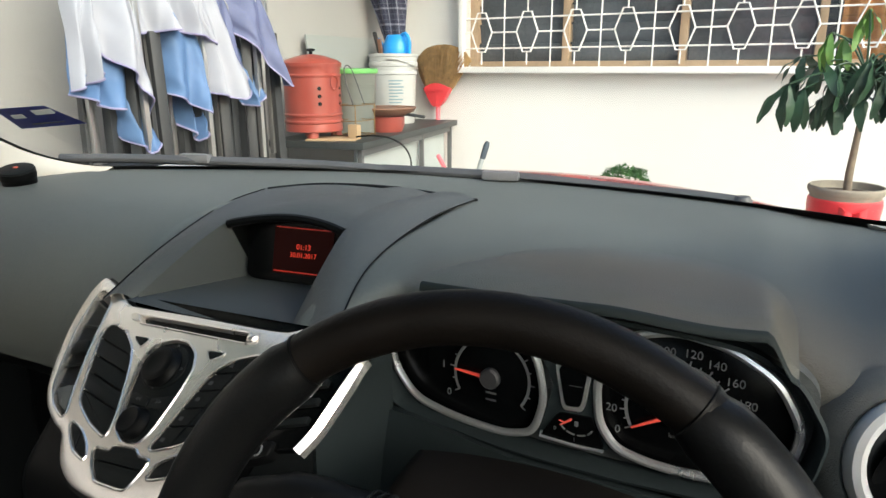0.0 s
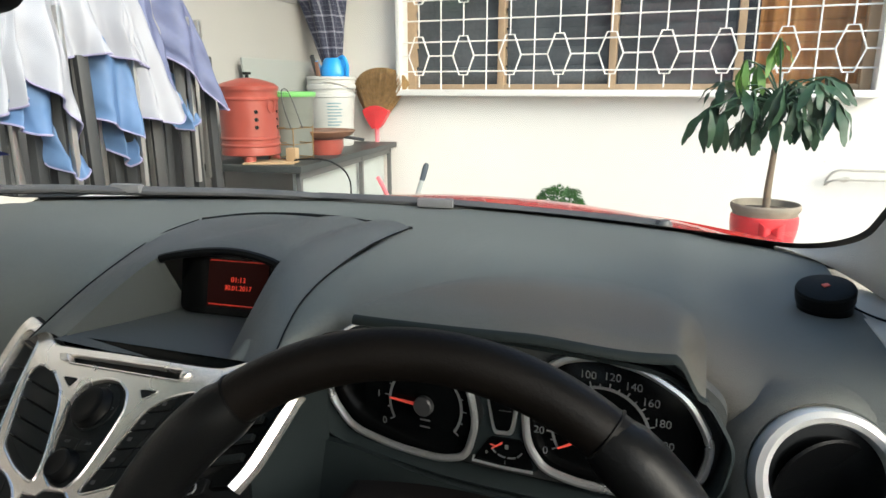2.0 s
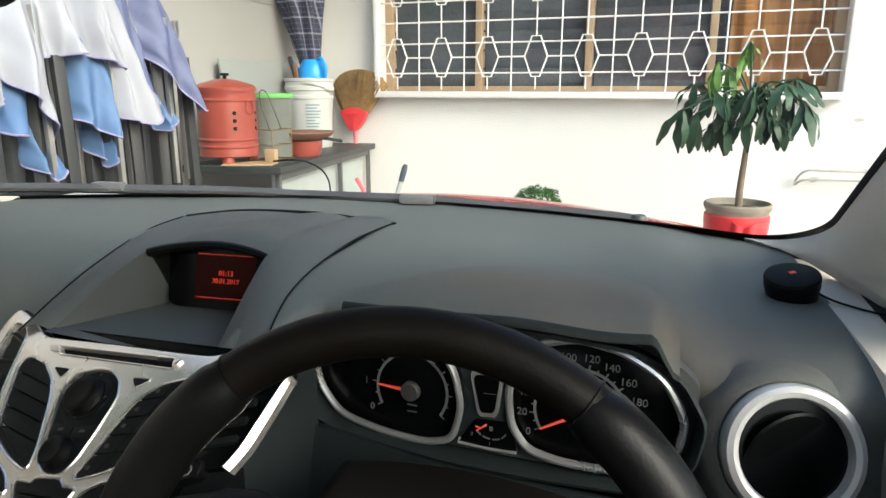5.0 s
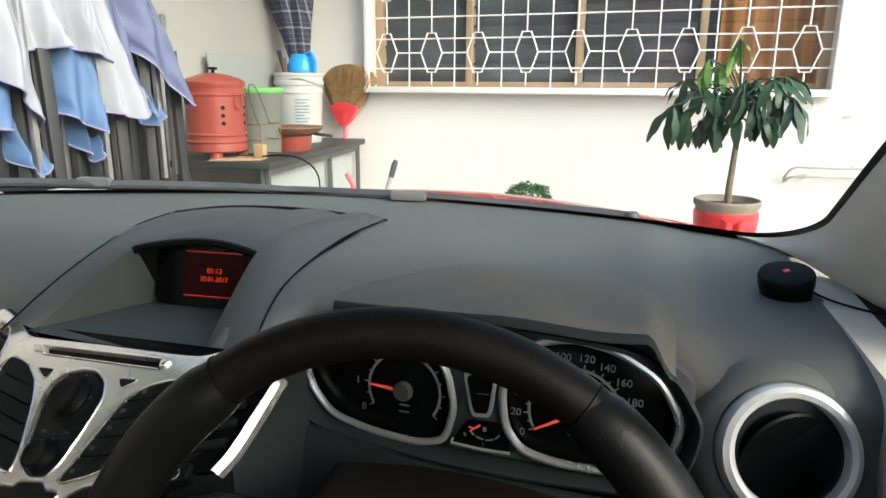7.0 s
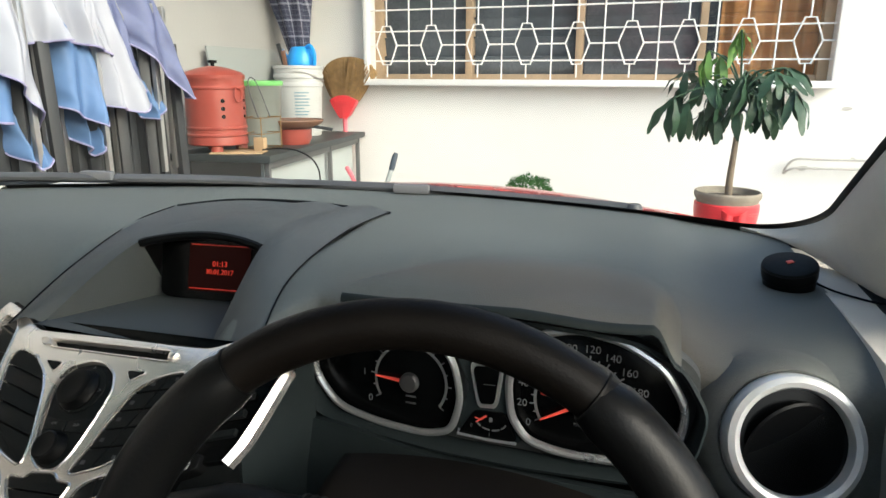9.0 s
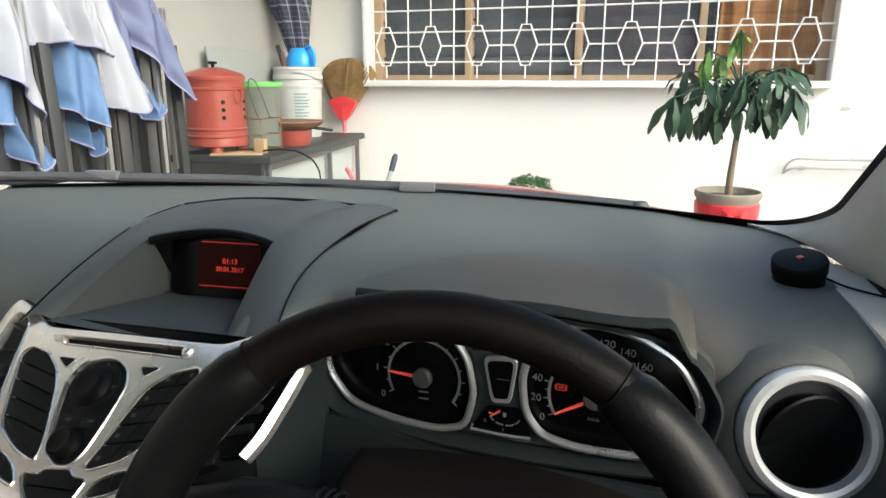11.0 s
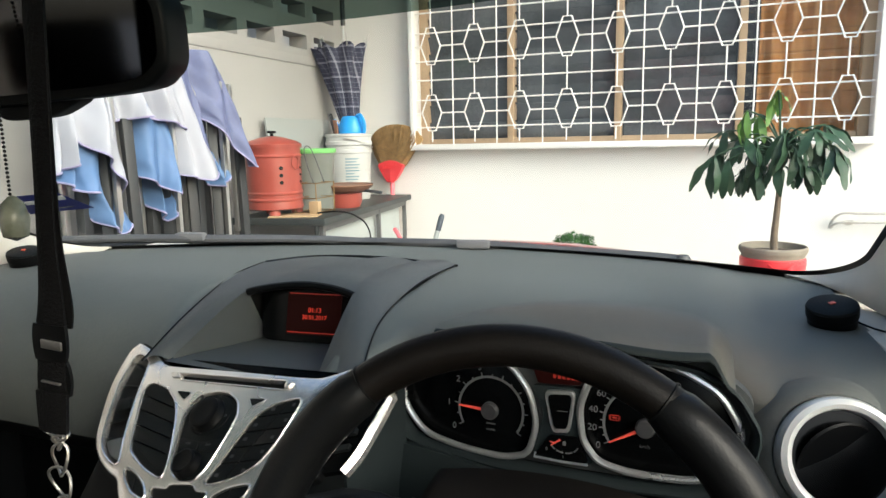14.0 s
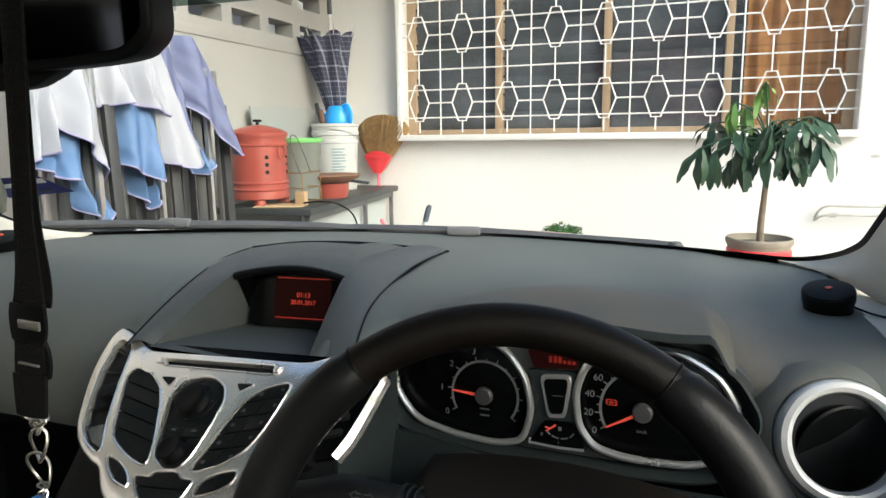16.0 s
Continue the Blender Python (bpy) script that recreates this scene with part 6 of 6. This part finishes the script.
# ---- mirror ----
MIR = Plane((-0.440, 0.288, 1.309), (0.955, 0.29, 0.05), (0.0, -0.10, 0.99))
mp = rounded([(-0.115, -0.036), (-0.10, -0.052), (0.090, -0.048), (0.112, -0.030), (0.114, 0.018), (0.09, 0.040), (-0.10, 0.040), (-0.115, 0.026)], 4, 0.3)
mirror = cpart("rear_mirror", prism(MIR, mp, -0.030, 0.006, 0.004), M_BLACK, car, "black rear-view mirror")
# Dark tint stands in for the reflection of the dark seats.
m_face = mat("mirror_face_darkened", (0.07, 0.07, 0.075), 0.05, metal=1.0, var=0.01)
cpart("mirror_glass", prism(MIR, [(x * 0.93, y * 0.84) for x, y in mp], 0.006, 0.0075), m_face, mirror, "mirror glass, a dark reflection put into its tint", smooth=False)
cpart("mirror_stem", tube(curve([MIR.at(0, 0.0, -0.04), (-0.40, 0.36, 1.345), (-0.395, 0.43, 1.372)], 8), 0.012, 8), M_BLACK, mirror)
cpart("sensor_box", box((-0.475, 0.36, 1.36), (0.14, 0.10, 0.05), 0.012, pose(0, 0, 0, -28, 0, 0)), M_BLACK, car, "black sensor cover above the mirror")

cpart("dip_lever", prism(MIR, rounded([(-0.045, -0.045), (-0.040, -0.062), (0.002, -0.062), (0.026, -0.052), (0.034, -0.044)], 4, 0.3), -0.026, -0.006, 0.003), M_BLACK, mirror, "black dipping lever under the mirror")

# ---- things loose in the car ----
def tweeter(at, label):
    t = thing("tweeter", at, label, "speaker", "tweeters on the dashboard", rx=0)
    part("housing", lathe([(0.019, -0.006), (0.0225, 0.0), (0.0238, 0.018), (0.0243, 0.0188), (0.0250, 0.021), (0.0252, 0.030)], 36), M_BLACK, t)
    part("face", lathe([(0.0250, 0.0302), (0.0242, 0.0325), (0.0205, 0.0338), (0.0, 0.0340)], 28), M_DASHDARK, t, "black mesh face")
    part("badge", box((0.0, 0.0, 0.0346), (0.006, 0.005, 0.001), 0.0004, pose(0, 0, 0, 0, 0, 25)), M_REDGLOW_P, t, "tiny orange-red badge")
    return t


M_REDGLOW_P = mat("orange_red_badge", (0.75, 0.10, 0.05), 0.4)
tw = tweeter((0.172, 0.705, 1.016), "round black tweeter standing on the dashboard by the pillar")
tw.matrix_world = pose(0.177, 0.705, 1.016, 14, -6, 0)
copy_thing(tw, pose(-0.966, 0.645, 1.034, 12, 8, 0))

solid("speaker_wire", tube(curve([(0.198, 0.70, 1.030), (0.215, 0.685, 1.0265), (0.245, 0.66, 1.0265), (0.285, 0.645, 1.0265)], 16), 0.0012, 6), M_BLACK, (0, 0, 0), "thin black speaker wire lying on the pale trim", "wire")

lan = thing("lanyard", (-0.385, 0.225, 1.30), "black webbing lanyard with buckles hanging from the mirror", "lanyard")
LO = Vector((-0.385, 0.225, 1.30))
def webbing(rows, thick):
    """A strap through rows of (x, z, width), slightly bowed."""
    c = curve([(x, z, w) for x, z, w in rows], 6 * len(rows))

    def f(u, v):
        q = c[min(int(round(v * (len(c) - 1))), len(c) - 1)]
        return (q.x + (u - 0.5) * q.z, 0.232 - 0.002 * math.sin(math.pi * u), q.y)
    return sheet(f, 6, len(c) - 1, thick)


part("strap", webbing([(-0.352, 1.36, 0.018), (-0.3605, 1.25, 0.016), (-0.3676, 1.168, 0.015), (-0.370, 1.125, 0.021), (-0.3735, 1.098, 0.029)], 0.0022), M_WEB, lan, origin=LO)
part("strap", webbing([(-0.354, 1.36, 0.010), (-0.3625, 1.25, 0.011), (-0.3690, 1.168, 0.016), (-0.3705, 1.118, 0.026), (-0.3738, 1.100, 0.027)], 0.0015), M_WEB, lan, origin=LO).location.y += 0.004
for rows, nm, lb in (([(-0.3735, 1.104, 0.029), (-0.3745, 1.096, 0.0315), (-0.3750, 1.086, 0.0315), (-0.3758, 1.078, 0.028)], "slider_body", "black plastic strap slider"),
                     ([(-0.3770, 1.077, 0.025), (-0.3778, 1.070, 0.031), (-0.3786, 1.060, 0.033), (-0.3793, 1.051, 0.030)], "buckle", "black side-release buckle")):
    b = part(nm, webbing(rows, 0.003), M_BLACK, lan, lb, origin=LO)
part("strap", webbing([(-0.3755, 1.082, 0.026), (-0.3775, 1.070, 0.025), (-0.379, 1.055, 0.027)], 0.0022), M_WEB, lan, origin=LO)
part("strap", webbing([(-0.3792, 1.054, 0.029), (-0.3805, 1.040, 0.028), (-0.3818, 1.024, 0.026)], 0.003), M_WEB, lan, origin=LO)
part("slider", box((-0.3690, 0.2262, 1.0905), (0.019, 0.002, 0.0062), 0.0006, pose(0, 0, 0, 0, 3, 0)), M_STEEL, lan, "bright metal slider", origin=LO)
part("slider", box((-0.3735, 0.2262, 1.0630), (0.018, 0.002, 0.0016), 0.0004, pose(0, 0, 0, 0, 3, 0)), M_STEEL, lan, "bright metal edge", origin=LO)


def oval(c, rx, rz, r, lean=0.0):
    return tube([(c[0] + rx * math.cos(t) + lean * rz * math.sin(t), c[1] + 0.002 * math.sin(2 * t), c[2] + rz * math.sin(t)) for t in [2 * math.pi * k / 24 for k in range(24)]], r, 6, closed=True)


for x, z, rx, rz, r, lean in ((-0.3803, 1.0222, 0.0112, 0.0042, 0.0012, 0.0), (-0.3795, 1.016, 0.0035, 0.005, 0.0016, 0.0), (-0.3797, 1.0025, 0.0068, 0.0125, 0.0012, 0.1),
                              (-0.3815, 0.9835, 0.0095, 0.0125, 0.0011, -0.25), (-0.3810, 0.970, 0.0035, 0.004, 0.0010, 0.0), (-0.3815, 0.963, 0.0026, 0.005, 0.0009, 0.0)):
    part("link", oval((x, 0.231, z), rx, rz, r, lean), M_STEEL, lan, "worn steel link", origin=LO)
M_ENAMEL = mat("blue_enamel", (0.02, 0.13, 0.42), 0.35, var=0.3, scale=120)
CHP = Plane((-0.3835, 0.230, 0.943), (1, 0, 0), (0, 0, 1))
charm = part("charm", prism(CHP, rounded([(-0.016, 0.012), (-0.008, 0.019), (0.002, 0.017), (0.011, 0.018), (0.0185, 0.010), (0.017, -0.006), (0.010, -0.016), (-0.006, -0.018), (-0.0165, -0.008)], 4, 0.3), -0.005, 0.004, 0.003), M_ENAMEL, lan, "blue, white and red moulded charm", origin=LO)
for k, (a, b, w, h, t, m_) in enumerate(((-0.008, -0.001, 0.014, 0.007, 25, M_WHITEPRINT), (0.008, 0.001, 0.015, 0.007, -20, M_WHITEPRINT), (-0.006, 0.007, 0.013, 0.004, 12, M_WHITEPRINT), (0.009, -0.008, 0.011, 0.005, -35, M_WHITEPRINT),
                                         (0.0, 0.002, 0.007, 0.011, 10, M_REDPL), (-0.004, -0.005, 0.007, 0.006, 40, M_PINK), (0.005, 0.004, 0.006, 0.004, -30, M_PINK), (0.008, -0.020, 0.016, 0.009, -15, M_REDPL))):
    pt = rounded([(-w / 2, -h / 2), (w / 2, -h / 2), (w / 2, h / 2), (-w / 2, h / 2)], 4, 0.45)
    ct, st = math.cos(radians(t)), math.sin(radians(t))
    part("charm_petal", prism(CHP, [(a + x * ct - y * st, b + x * st + y * ct) for x, y in pt], 0.001, 0.0050 + 0.0005 * k, 0.001), m_, charm, origin=LO)
ch = thing("bead_chain", (-0.452, 0.262, 1.30), "thin black bead chain with a glass charm hanging from the mirror", "chain")
CO = Vector((-0.452, 0.262, 1.30))
bm = bmesh.new()
for k in range(46):
    bmesh.ops.create_icosphere(bm, subdivisions=1, radius=0.0014, matrix=Matrix.Translation((-0.4435 + 0.00002 * k, 0.262, 1.335 - 0.0032 * k)))
part("beads", bm, M_BLACK, ch, origin=CO)
part("pendant", lathe([(0.0, -0.017), (0.009, -0.013), (0.011, 0.0), (0.008, 0.012), (0.003, 0.017), (0.0, 0.018)], 10), mat("smoky_glass_charm", (0.20, 0.21, 0.16), 0.12, var=0.4, scale=70), ch).location = Vector((-0.441, 0.262, 1.172)) - CO

def leaflet():
    a = [glass_at(x, s) + Vector((0, -0.004, -0.006)) for x, s in ((-0.941, 0.209), (-0.872, 0.219), (-0.859, 0.167), (-0.954, 0.151))]
    bm = bmesh.new()
    v = [bm.verts.new(p) for p in a]
    bm.faces.new(v)
    bmesh.ops.solidify(bm, geom=bm.faces[:], thickness=0.0008)
    return bm, a


bm, corners = leaflet()
lf = solid("windscreen_sticker", bm, M_BLUEPAPER, (0, 0, 0), "dark blue printed permit stuck inside the windscreen", "sticker", smooth=False)

LFP = Plane(corners[3].lerp(corners[2], 0.5), corners[2] - corners[3], corners[0] - corners[3])
LFP.ey = (LFP.ey - LFP.ex * LFP.ey.dot(LFP.ex)).normalized()
LFP.n = LFP.ex.cross(LFP.ey)
up = 1.0 if LFP.n.y < 0 else -1.0
for a, bq, w, h in ((0.012, 0.040, 0.030, 0.012), (-0.030, 0.034, 0.018, 0.010), (0.0, 0.012, 0.05, 0.003)):
    bar = part("print_bar", prism(LFP, [(a - w / 2, bq - h / 2), (a + w / 2, bq - h / 2), (a + w / 2, bq + h / 2), (a - w / 2, bq + h / 2)], up * 0.0012, up * 0.0016), M_WHITEPRINT if h > 0.005 else M_ICON, lf, smooth=False)
